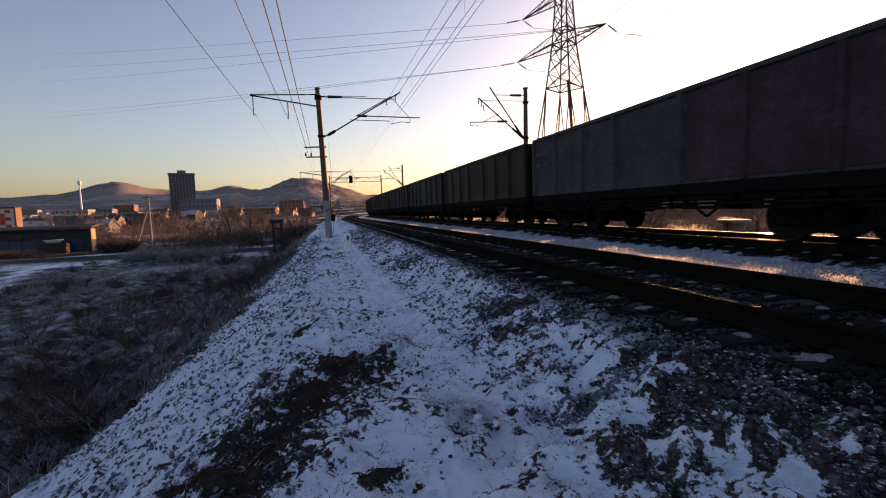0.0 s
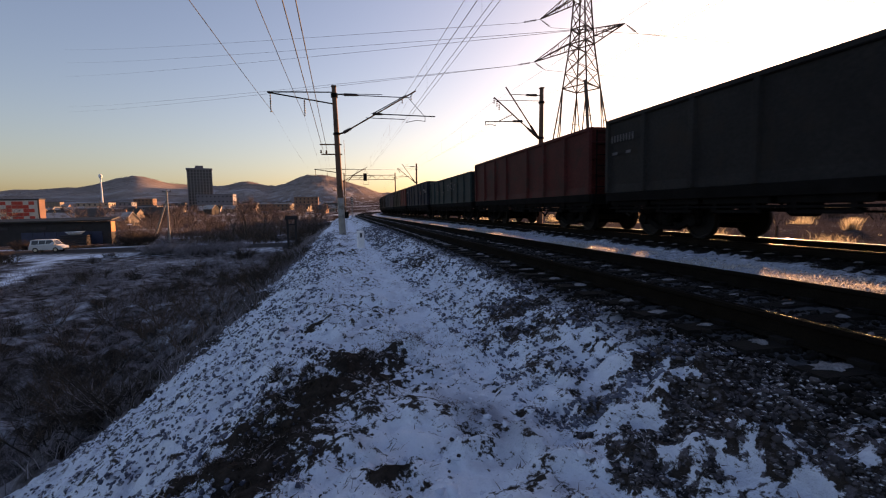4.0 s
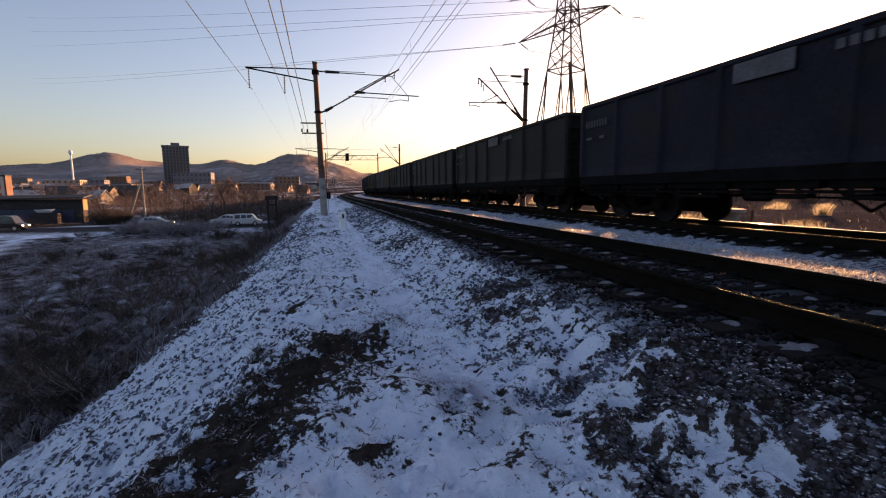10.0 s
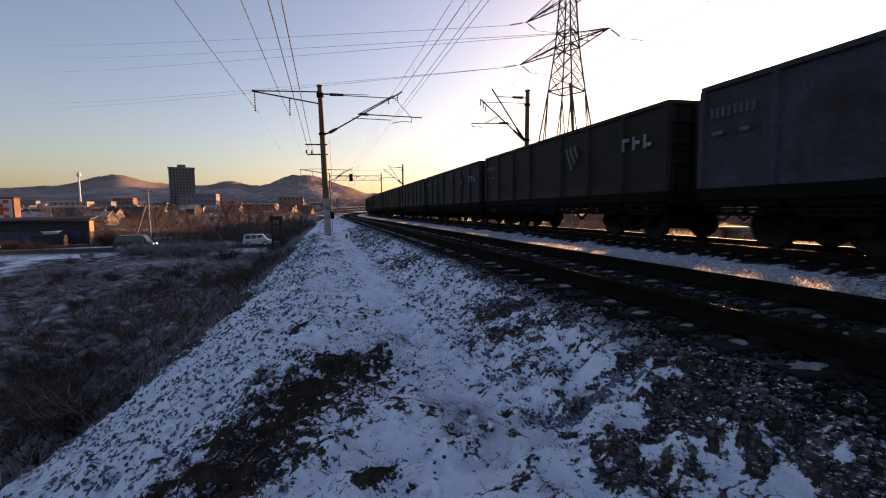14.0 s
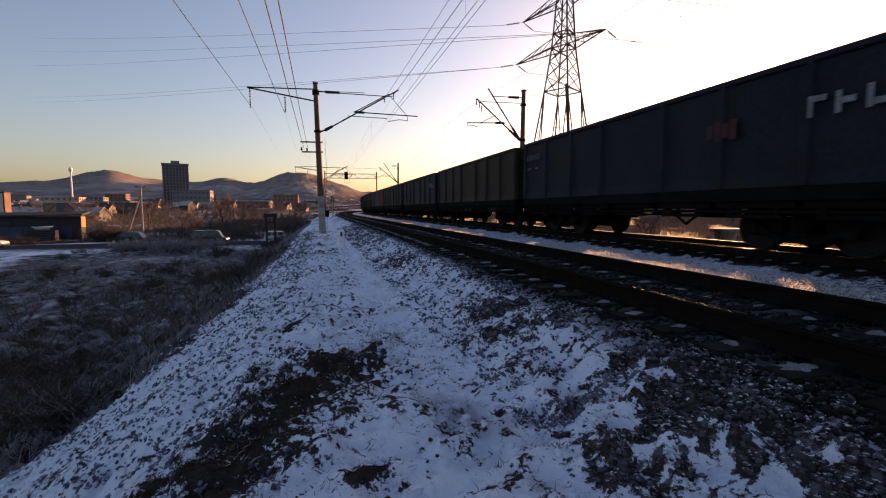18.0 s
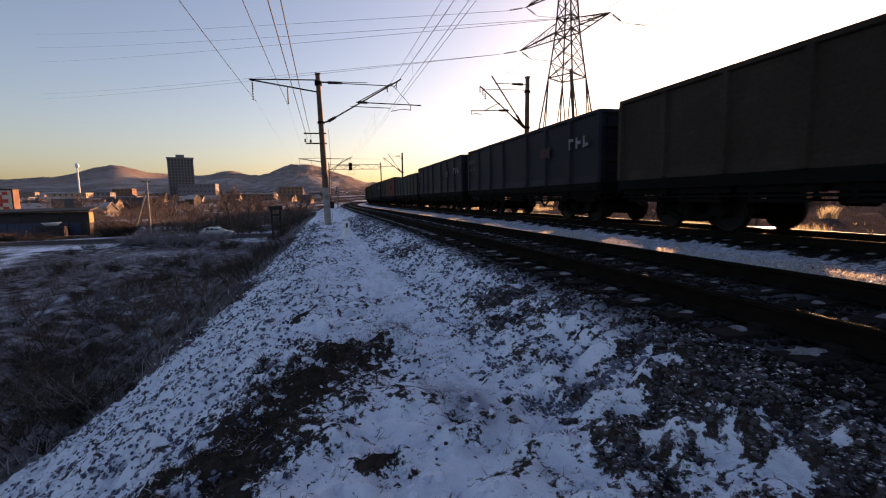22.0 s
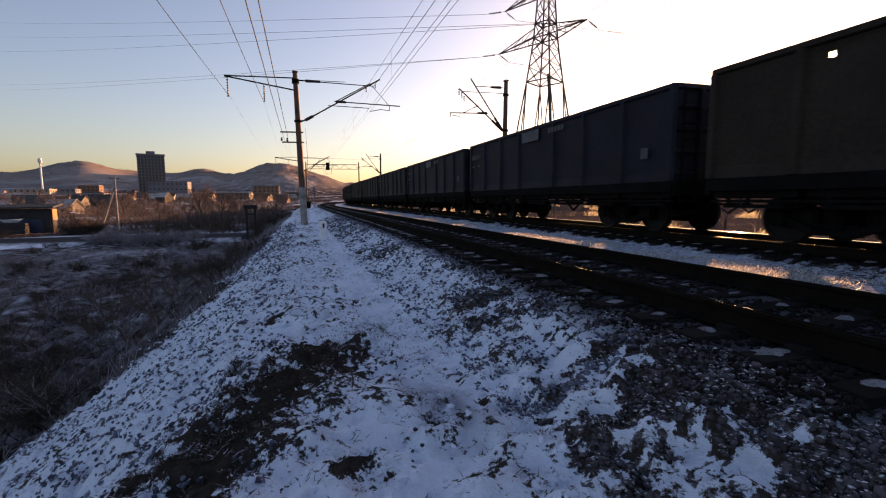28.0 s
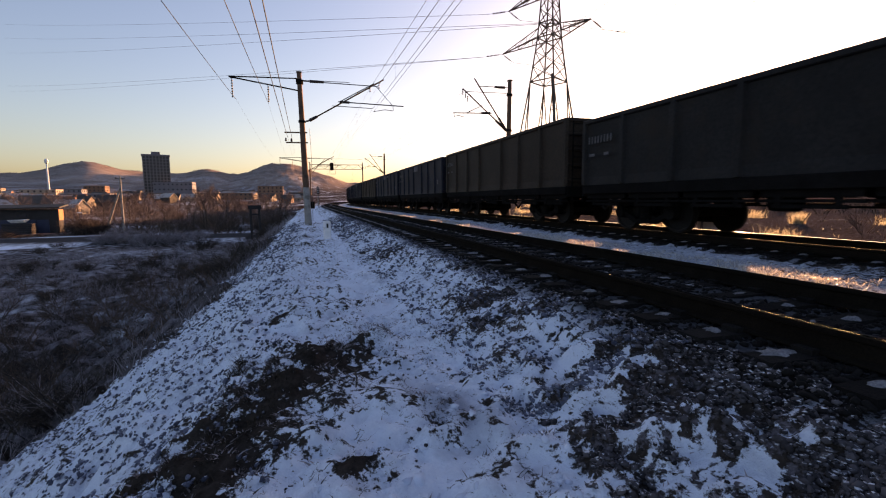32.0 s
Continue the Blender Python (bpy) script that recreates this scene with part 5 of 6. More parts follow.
def high_rise():
    y, s = 520.0, 520.0 / 60
    x0, x1 = -17.6 * s, -15.0 * s
    b = thing("high_rise", "dark grey high-rise block with rows of windows", "high-rise", pose((x0 + x1) / 2, y + 8, 0, 0, 0, 15))
    w, h = x1 - x0, 45.5
    wl = part("wall", Mesh().box((0, 0, h / 2), (w, 16, h), cut=0.1), M["tower_wall"], b)
    part("parapet", Mesh().box((0, 0, h + 0.4), (w + 1.8, 17.6, 1.6), cut=0.1), M["tower_wall"], b)
    part("roof_house", Mesh().box((0, 0, h + 2.4), (w * 0.34, 8, 3.6), cut=0.1), M["tower_wall"], b)
    data = Mesh().box((0, 0, 0), (1.75, 0.3, 2.2)).data("window", M["glass"])
    pier = Mesh().box((0, 0, h / 2), (0.7, 0.5, h)).data("pier", M["tower_wall"])
    for c in range(8):
        x = -w / 2 + w * (c + 0.5) / 8
        for f in range(15):
            part("window", data, None, wl, at=pose(x, -8.02, 1.8 + f * 3.0))
    for c in range(9):
        part("pier", pier, None, wl, at=pose(-w / 2 + w * c / 8, -8.1, 0))
    flat_building("annex", x1 - 8, x1 + 26, y - 20, y - 4, 4, 19.0, "tower_wall", "grey low annex beside the high-rise", 9, 3)


high_rise()


def water_tower():
    y = 500.0
    x = -26.45 * y / 60
    z = ground_z(x, y)
    t = thing("water_tower", "pale water tower with a round tank on a slim shaft", "water tower", pose(x, y, z))
    top = 0.85 + 4.6 * y / 60 - z
    part("shaft", Mesh().turned([(1.2, 0), (0.75, 4), (0.62, top - 4)], n=16), M["white"], t, smooth=True)
    part("tank", Mesh().turned([(0.65, top - 4.6), (1.2, top - 4.0), (1.6, top - 3.0), (1.6, top - 1.6), (1.2, top - 0.6), (0.3, top)], n=18), M["white"], t, smooth=True)


water_tower()


def checked_store():
    """The cream building with the red chequered front."""
    y = 165.0
    x0, x1 = -0.70 * y, -0.545 * y
    z0 = ground_z(-90, y) - 0.5
    z1 = 0.85 + 1.72 * y / 60
    b = flat_building("store", x0, x1, y, y + 3, z0, z1, "rustwall", "rust-brown store with a cream panel of scarlet chequers", category="shop building")
    h, w = z1 - z0, x1 - x0
    part("sign_board", Mesh().box((w / 2 - 5.6, -1.60, h - 3.3), (10.4, 0.2, 6.2)), M["cream"], b, "cream sign board")
    for i, row in enumerate(("101101", "011110", "110011", "011110", "101101")):
        for j, c in enumerate(row):
            if c == "1":
                part("panel", Mesh().box((w / 2 - 9.3 + j * 1.48, -1.74, h - 1.0 - i * 1.14), (1.40, 0.1, 1.06)), M["scarlet"], b)


checked_store()


def long_shed():
    """The low dark shed by the road, its sunlit end clad in rust-orange sheet."""
    x0, x1, y0, y1, g, top = -72.0, -39.6, 92.0, 93.6, -4.4, -0.2
    b = thing("long_shed", "long low dark shed with a sunlit orange end", "shed", pose((x0 + x1) / 2, (y0 + y1) / 2, g))
    w, d, h = x1 - x0, y1 - y0, top - g
    wl = part("wall", Mesh().box((0, 0, h / 2 - 0.1), (w, d, h - 0.2), cut=0.03), M["tarred"], b)
    part("end_sheet", Mesh().box((w / 2 + 0.03, 0, h * 0.72), (0.08, d - 0.1, h * 0.42)), M["orange"], wl)
    part("roof", Mesh().add([(-w / 2 - 0.8, -d / 2 - 0.9, h - 0.45), (w / 2 + 0.6, -d / 2 - 0.9, h - 0.1), (w / 2 + 0.6, d / 2 + 0.5, h + 0.35), (-w / 2 - 0.8, d / 2 + 0.5, h), (-w / 2 - 0.8, -d / 2 - 0.9, h - 0.2), (w / 2 + 0.6, -d / 2 - 0.9, h + 0.15), (w / 2 + 0.6, d / 2 + 0.5, h + 0.6), (-w / 2 - 0.8, d / 2 + 0.5, h + 0.25)],
                            [(0, 3, 2, 1), (4, 5, 6, 7), (0, 1, 5, 4), (1, 2, 6, 5), (2, 3, 7, 6), (3, 0, 4, 7)]), M["roof_dark"], b)
    for i in range(7):
        part("blue_panel", Mesh().box((w / 2 - 2.2 - i * 1.75, -d / 2 - 0.05, 1.15), (1.68, 0.10, 2.2), cut=0.02), M["bluesheet"], wl, "dark blue sheet panel")
    for i in range(3):
        part("window", Mesh().box((w / 2 - 5 - i * 5.5, -d / 2 - 0.06, 2.9), (1.4, 0.1, 0.5)), M["glass"], wl)
    solid("boat", Mesh().add([(-1.5, 0, 0.5), (-1.2, -0.55, 0.45), (1.0, -0.6, 0.45), (1.6, 0, 0.6), (1.0, 0.6, 0.45), (-1.2, 0.55, 0.45), (-1.0, 0, 0), (0.9, 0, 0)], [(0, 1, 6), (1, 2, 7, 6), (2, 3, 7), (3, 4, 7), (4, 5, 6, 7), (5, 0, 6), (0, 5, 4, 3, 2, 1)]), M["white"], "white upturned hull lying by the shed", "boat", pose(-44.0, 89.6, -2.55))
    logs = thing("log_stack", "stack of dark logs under an upturned hull", "log stack", pose(-44.0, 89.6, -4.4))
    for r in range(6):
        for c in range(6 - r // 2):
            part("log", Mesh().tube((-2.0 + 0.1 * math.sin(r * 5 + c), -0.75 + 0.3 * c + 0.07 * r, 0.15 + 0.29 * r), (2.0, -0.75 + 0.3 * c + 0.07 * r, 0.15 + 0.29 * r), 0.155, 0.14, 8), M["tarred"], logs)


long_shed()


def pole(x, y, top, strut):
    z = ground_z(x, y)
    t = thing("utility_pole", "pale wooden utility pole with a raking strut", "utility pole", pose(x, y, z - 0.1))
    h = top - z
    part("post", Mesh().tube((0, 0, 0), (0, 0, h), 0.22, 0.16, 10), M["concrete"], t)
    part("strut", Mesh().tube((strut, 0.3, 0), (0, 0, h * 0.83), 0.21, 0.16, 10), M["concrete"], t)
    part("cross_arm", Mesh().beam((-0.8, 0, h - 0.25), (0.8, 0, h - 0.25), 0.12), M["timber"], t)
    for a in (-0.7, 0, 0.7):
        part("insulator", Mesh().turned([(0.03, 0), (0.07, 0.05), (0.03, 0.1), (0.06, 0.15), (0.02, 0.22)], (a, 0, h - 0.18 if a else h), n=8), M["insulator"], t)
    return t


pole(-32.9, 100.0, 5.4, -3.0)


def satellite_dish():
    # a white disc on a mast, added for a small bright spot by the shed
    x, y, z = -38.2, 96.0, -1.26
    foot = ground_z(x, y)
    t = thing("satellite_dish", "small white disc on a mast beside the shed", "dish", pose(x, y, foot))
    h = z - foot
    part("mast", Mesh().tube((0, 0, -0.2), (0, 0, h), 0.05, n=8), M["steel"], t)
    part("dish", Mesh().turned([(0.05, 0.12), (0.3, 0.06), (0.5, -0.06), (0.52, -0.06), (0.3, 0.03), (0.05, 0.08)], (0, 0, h + 0.1), n=16), M["white"], t, smooth=True)


satellite_dish()


def dark_gate():
    z = ground_z(-6.37, 66)
    h = 0.3 - z
    t = thing("post_frame", "dark timber frame of two tall posts near the bank", "frame", pose(-6.37, 66.0, z))
    for x in (-0.53, 0.53):
        part("post", Mesh().box((x, 0, h / 2 - 0.1), (0.30, 0.3, h + 0.1), cut=0.03), M["tarred"], t)
    part("beam", Mesh().box((0, 0, h - 0.35), (1.7, 0.36, 0.5), cut=0.03), M["tarred"], t)
    part("board", Mesh().box((0, -0.2, h - 1.3), (1.06, 0.06, 0.22)), M["tarred"], t)


dark_gate()


def line_signal():
    x, y, a = along(76.0, 2.1)
    z = ground_z(x, y)
    t = thing("line_signal", "slim grey line-side signal with a black head", "railway signal", pose(x, y, z - 0.1))
    part("post", Mesh().tube((0, 0, 0), (0, 0, 3.6), 0.07, 0.06, 10), M["concrete"], t)
    h = part("head", Mesh().box((0, -0.08, 2.9), (0.36, 0.16, 1.1), cut=0.06), M["black"], t)
    for i in range(3):
        part("lens", Mesh().tube((0, -0.2, 2.55 + 0.35 * i), (0, -0.15, 2.55 + 0.35 * i), 0.09, n=12), M["white"], h, "pale signal lens")
    part("cabinet", Mesh().box((-0.9, 0.3, 0.55), (0.7, 0.5, 1.1), cut=0.04), M["steel"], t)
    part("ladder", Mesh().beam((0.18, 0.1, 0.1), (0.12, 0.06, 3.3), 0.03), M["steel"], t)


line_signal()

# ---- stones, dry grass, scrub, bushes, trees ----
def island_material(name, dark, light, rough=0.9, frost=None, thin=0.0, capped=False, rare=1.0):
    """Each loose piece of one mesh takes its own shade between two colours; frost: where a noise passes it, rime lies."""
    m = bpy.data.materials.new(name)
    m.use_nodes = True
    n, link = m.node_tree.nodes, m.node_tree.links.new
    b = n["Principled BSDF"]
    g = n.new("ShaderNodeNewGeometry")
    mix = n.new("ShaderNodeMix")
    mix.data_type = "RGBA"
    mix.inputs["A"].default_value, mix.inputs["B"].default_value = (*dark, 1), (*light, 1)
    few = n.new("ShaderNodeMath")
    few.operation = "POWER"
    few.inputs[1].default_value = rare
    link(g.outputs["Random Per Island"], few.inputs[0]), link(few.outputs[0], mix.inputs["Factor"])
    out = mix.outputs["Result"]
    if frost:
        t = n.new("ShaderNodeTexNoise")
        t.inputs["Scale"].default_value, t.inputs["Detail"].default_value = 0.9, 6
        link(g.outputs["Position"], t.inputs["Vector"])
        cut = n.new("ShaderNodeMapRange")
        cut.inputs["From Min"].default_value, cut.inputs["From Max"].default_value, cut.inputs["To Max"].default_value = frost, frost + 0.15, 0.6
        link(t.outputs["Fac"], cut.inputs["Value"])
        k = n.new("ShaderNodeMix")
        k.data_type = "RGBA"
        k.inputs["B"].default_value = (0.44, 0.44, 0.49, 1)
        link(cut.outputs[0], k.inputs["Factor"]), link(out, k.inputs["A"])
        out = k.outputs["Result"]
    link(out, b.inputs["Base Color"])
    b.inputs["Roughness"].default_value, b.inputs["Specular IOR Level"].default_value = rough, 0.15
    if capped:
        # snow clings to what faces up
        t = n.new("ShaderNodeTexNoise")
        t.inputs["Scale"].default_value, t.inputs["Detail"].default_value = 34, 4
        link(g.outputs["Position"], t.inputs["Vector"])
        sep = n.new("ShaderNodeSeparateXYZ")
        link(g.outputs["True Normal"], sep.inputs[0])
        add = n.new("ShaderNodeMath")
        add.operation = "MULTIPLY"
        link(sep.outputs[2], add.inputs[0]), link(t.outputs["Fac"], add.inputs[1])
        cut = n.new("ShaderNodeMapRange")
        cut.inputs["From Min"].default_value, cut.inputs["From Max"].default_value = 0.47, 0.60
        link(add.outputs[0], cut.inputs["Value"])
        k = n.new("ShaderNodeMix")
        k.data_type = "RGBA"
        k.inputs["B"].default_value = (0.55, 0.58, 0.63, 1)
        link(cut.outputs[0], k.inputs["Factor"]), link(out, k.inputs["A"]), link(k.outputs["Result"], b.inputs["Base Color"])
    if thin:
        # light shines through thin dry leaves
        tr, mx = n.new("ShaderNodeBsdfTranslucent"), n.new("ShaderNodeMixShader")
        link(out, tr.inputs["Color"])
        mx.inputs[0].default_value = thin
        link(b.outputs[0], mx.inputs[1]), link(tr.outputs[0], mx.inputs[2]), link(mx.outputs[0], n["Material Output"].inputs["Surface"])
    return m


M["loose"] = island_material("loose_ballast", (0.016, 0.0145, 0.016), (0.105, 0.095, 0.104), capped=True)
# clods tinted dark blue: the shade among the snow lumps is in their colour
M["clod"] = island_material("shade_blue_clods", (0.036, 0.045, 0.068), (0.13, 0.155, 0.21), capped=True)
M["crumb"] = island_material("snow_crumbs", (0.46, 0.54, 0.66), (0.68, 0.77, 0.87))
# oily stones, darker than oil alone: shade is in the colour
M["bed"] = island_material("oily_shaded_ballast", (0.0045, 0.004, 0.004), (0.014, 0.0125, 0.012))
M["rime"] = island_material("rimed_grass", (0.22, 0.20, 0.175), (0.86, 0.83, 0.78), rough=0.25, thin=0.5)
M["straw"] = island_material("dry_grass", (0.012, 0.008, 0.0055), (0.060, 0.040, 0.027))
M["frosted"] = island_material("frosted_grass", (0.07, 0.058, 0.058), (0.36, 0.33, 0.36))
M["scrub"] = island_material("frosted_scrub", (0.125, 0.113, 0.124), (0.34, 0.315, 0.355), frost=0.51)
M["twig"] = island_material("bare_twigs", (0.05, 0.033, 0.026), (0.15, 0.10, 0.08))
M["dusk_twig"] = island_material("dark_bare_twigs", (0.030, 0.022, 0.019), (0.095, 0.072, 0.062))
# dry grass far too pale for straw: the backlit sun glow is in the colour
M["gold"] = island_material("sun_glow_dry_reeds", (0.060, 0.040, 0.022), (0.95, 0.84, 0.60), thin=0.6)
M["russet"] = island_material("russet_twigs", (0.062, 0.047, 0.046), (0.17, 0.134, 0.128))
M["ice"] = island_material("icy_crust", (0.55, 0.55, 0.55), (0.80, 0.80, 0.80), rough=0.14)
M["bark"] = material("grey_brown_bark", (0.075, 0.055, 0.045), 0.9, 0, 3, 0.35, 30, 0.4)


def raw(name, co, faces, mat, label, category, kind="stuff"):
    me = bpy.data.meshes.new(name)
    k = faces.shape[1]
    me.vertices.add(len(co)), me.vertices.foreach_set("co", np.ascontiguousarray(co, np.float32).ravel())
    me.loops.add(faces.size), me.loops.foreach_set("vertex_index", faces.ravel().astype(np.int32))
    me.polygons.add(len(faces)), me.polygons.foreach_set("loop_start", np.arange(0, faces.size, k, dtype=np.int32))
    me.update(calc_edges=True)
    me.materials.append(mat)
    return tagged(new(name, me), label, category, kind=kind)


def stones(x, y, size, seed, name, label, mat="loose", sunk=0.12, drawn=1.0):
    """Angular stones, half sunk in the snow."""
    g = np.random.RandomState(seed)
    z = height(x, y)[0]
    n = len(x)
    q = (1 + 5 ** 0.5) / 2
    ico = np.array([(-1, q, 0), (1, q, 0), (-1, -q, 0), (1, -q, 0), (0, -1, q), (0, 1, q), (0, -1, -q), (0, 1, -q), (q, 0, -1), (q, 0, 1), (-q, 0, -1), (-q, 0, 1)], float) * 0.30
    v = ico[None] * (1 + g.uniform(-0.5, 0.35, (n, 12, 1))) * size[:, None, None] * g.uniform(0.6, 1.15, (n, 1, 3)) * np.array((1.15, 1.15, 0.8))
    a, t = g.uniform(0, 6.28, n), g.uniform(-0.6, 0.6, n)
    ca, sa, ct, st = np.cos(a)[:, None], np.sin(a)[:, None], np.cos(t)[:, None], np.sin(t)[:, None]
    vx, vy, vz = v[..., 0], v[..., 1], v[..., 2]
    vy, vz = vy * ct - vz * st, vy * st + vz * ct
    v = np.stack([vx * ca - vy * sa + x[:, None], (vx * sa + vy * ca) * drawn + y[:, None], vz + (z + size * sunk)[:, None]], -1)
    tri = np.array([(0, 11, 5), (0, 5, 1), (0, 1, 7), (0, 7, 10), (0, 10, 11), (1, 5, 9), (5, 11, 4), (11, 10, 2), (10, 7, 6), (7, 1, 8), (3, 9, 4), (3, 4, 2), (3, 2, 6), (3, 6, 8), (3, 8, 9), (4, 9, 5), (2, 4, 11), (6, 2, 10), (8, 6, 7), (9, 8, 1)])
    f = (tri[None] + 12 * np.arange(n)[:, None, None]).reshape(-1, 3)
    return raw(name, v.reshape(-1, 3), f, M[mat], label, "stones")


def blades(x, y, tall, lean, wide, seed, name, mat, label, category, z=None):
    """Thin dry blades that rise from the ground, each a bent strip."""
    g = np.random.RandomState(seed)
    z = height(x, y)[0] - 0.02 if z is None else z
    n = len(x)
    a, b = g.uniform(0, 6.28, n), g.uniform(0, 6.28, n)
    l = lean * tall * g.uniform(0.3, 1.3, n)
    dx, dy = np.cos(a) * l, np.sin(a) * l
    wx, wy = np.cos(b) * wide, np.sin(b) * wide
    p0 = np.stack([x - wx, y - wy, z], -1)
    p1 = np.stack([x + wx, y + wy, z], -1)
    p2 = np.stack([x + dx * 0.45 + wx * 0.7, y + dy * 0.45 + wy * 0.7, z + tall * 0.62], -1)
    p3 = np.stack([x + dx * 0.45 - wx * 0.7, y + dy * 0.45 - wy * 0.7, z + tall * 0.62], -1)
    p4 = np.stack([x + dx, y + dy, z + tall], -1)
    v = np.stack([p0, p1, p2, p3, p4], 1).reshape(-1, 3)
    k = 5 * np.arange(n)[:, None]
    f = np.concatenate([k + np.array((0, 1, 2)), k + np.array((0, 2, 3)), k + np.array((3, 2, 4))], 0)
    return raw(name, v, f, mat, label, category)


def clumped(g, n, x0, x1, y0, y1, cell, seed, low, power=1.0):
    """Places crowded where a noise is high and, with power, near y0."""
    x = g.uniform(x0, x1, n * 3)
    y = y0 + (y1 - y0) * g.uniform(0, 1, n * 3) ** power
    keep = lattice_noise(x, y, cell, seed) + 0.5 * lattice_noise(x, y, cell * 0.3, seed + 1) > low
    return x[keep][:n], y[keep][:n]


def near_ground():
    g = np.random.RandomState(11)
    # cobbles on the shoulder beside the near track
    x, y = g.uniform(1.12, 2.85, 60000), 0.9 + 33 * g.uniform(0, 1, 60000) ** 2.2
    keep = (stony(x, x, y) > 0.4) & (g.uniform(0, 1, len(x)) < 0.6)
    x, y = x[keep], y[keep]
    stones(x, y, 0.010 + 0.040 * g.uniform(0, 1, len(x)) ** 1.8, 12, "ballast_stones", "grey-brown snow-dusted cobbles clumped beside the track")
    x, y = clumped(g, 4200, 0.95, 2.8, 0.9, 12, 0.2, 32, 0.70, 1.7)
    keep = stony(x, x, y) > 0.15
    x, y = x[keep], y[keep]
    stones(x, y, g.uniform(0.012, 0.04, len(x)), 27, "grit", "dark frozen grit on the shoulder of the bank")
    # clods scattered over the snowy side of the shoulder and the edge of the path, blue like shadows
    for x0, x1, n, seed, name in ((1.25, 2.7, 6000, 55, "shoulder_clods"), (-2.2, -0.3, 3000, 59, "edge_clods")):
        x, y = clumped(g, n, x0, x1, 2.6, 34, 0.16, seed, 0.78, 1.7)
        stones(x, y, g.uniform(0.016, 0.042, len(x)) * np.clip(0.7 + y / 14, 0.8, 2.2), seed + 1, name, "clods dotted over the snow, coloured blue-grey like their shadows", "clod", 0.05, 1.5)
    # stones strewn down the outer slope, drawn out along y as streaks of shade
    x, y = clumped(g, 9500, -5.6, -0.45, 1.5, 32, 0.22, 41, 0.80, 1.5)
    keep = (height(x, y)[1] > 0.47) & (g.uniform(0, 1, len(x)) < 0.7)
    x, y = x[keep], y[keep]
    stones(x, y, g.uniform(0.016, 0.045, len(x)) * np.clip(0.8 + y / 20, 0.8, 1.8), 13, "slope_stones", "snow-capped clods on the bank slope, blue and drawn out as shadow streaks", "clod", 0.05, 2.1)
    x, y = clumped(g, 9000, -5.6, -0.2, 1.3, 20, 0.12, 45, 0.78, 1.5)
    keep = height(x, y)[1] > 0.47
    x, y = x[keep], y[keep]
    stones(x, y, g.uniform(0.012, 0.032, len(x)) * np.clip(0.8 + y / 18, 0.8, 1.8), 28, "slope_crumbs", "small clods in the bank snow, blue and drawn out as shadow streaks", "clod", 0.1, 2.0)
    x, y = clumped(g, 4200, -5.6, 1.4, 1.2, 26, 0.5, 57, 0.80, 1.7)
    keep = height(x, y)[1] > 0.5
    x, y = x[keep], y[keep]
    stones(x, y, g.uniform(0.02, 0.075, len(x)), 26, "snow_crumbs", "lumps of crusted snow over the bank", "crumb", -0.2)
    # clods and crumbs on the path
    x, y = clumped(g, 1100, -0.7, 1.7, 1.1, 18, 0.5, 47, 0.92, 1.6)
    stones(x, y, g.uniform(0.008, 0.026, len(x)), 24, "path_clods", "frozen snow-dusted clods along the trodden path")
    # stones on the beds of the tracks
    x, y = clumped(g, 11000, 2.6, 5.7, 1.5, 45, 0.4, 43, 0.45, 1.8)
    stones(x, y, g.uniform(0.03, 0.065, len(x)), 14, "track_ballast", "oily ballast between the near track's sleepers, darkened further for shade", "bed")
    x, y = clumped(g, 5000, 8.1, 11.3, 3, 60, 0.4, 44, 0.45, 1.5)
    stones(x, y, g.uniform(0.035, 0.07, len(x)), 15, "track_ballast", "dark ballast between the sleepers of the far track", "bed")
    # dry grass on the bare mound and in tufts along the path
    t = g.uniform(0, 1, 15000) ** 1.3
    y = 1.2 + 4.0 * t
    x = -0.8 + 0.58 * (y - 2.6) + g.normal(0, 1, len(y)) * np.interp(y, [1.2, 2.6, 5.0], [0.40, 0.33, 0.24])
    keep = lattice_noise(x, y, 0.30, 27) + 0.5 * (lattice_noise(x, y, 0.1, 28) - 0.5) > 0.46
    x, y = x[keep], y[keep]
    blades(x, y, g.uniform(0.012, 0.05, len(x)), 1.6, 0.004, 16, "dry_grass", M["straw"], "matted brown grass on a bare mound", "grass")
    t = g.uniform(0, 1, 16000) ** 1.2
    y = 1.2 + 4.2 * t
    x = -0.8 + 0.58 * (y - 2.6) + g.normal(0, 1, len(y)) * np.interp(y, [1.2, 2.6, 5.0], [0.52, 0.42, 0.34])
    keep = lattice_noise(x, y, 0.17, 31) + 0.4 * (lattice_noise(x, y, 0.06, 33) - 0.5) > 0.58
    x, y = x[keep], y[keep]
    blades(x, y, g.uniform(0.012, 0.042, len(x)), 1.8, 0.0075, 36, "frosted_grass", M["frosted"], "frosted grey-mauve grass tufts on the mound", "grass")
    cx, cy = clumped(g, 420, 0.7, 2.7, 1.1, 9, 0.35, 34, 0.72, 1.6)
    k = g.randint(10, 34, len(cx))
    x, y = np.repeat(cx, k) + g.normal(0, 0.04, k.sum()), np.repeat(cy, k) + g.normal(0, 0.04, k.sum())
    blades(x, y, g.uniform(0.01, 0.035, len(x)), 2.0, 0.007, 38, "frosted_grass", M["frosted"], "flattened frosted grass on the shoulder of the bank", "grass")
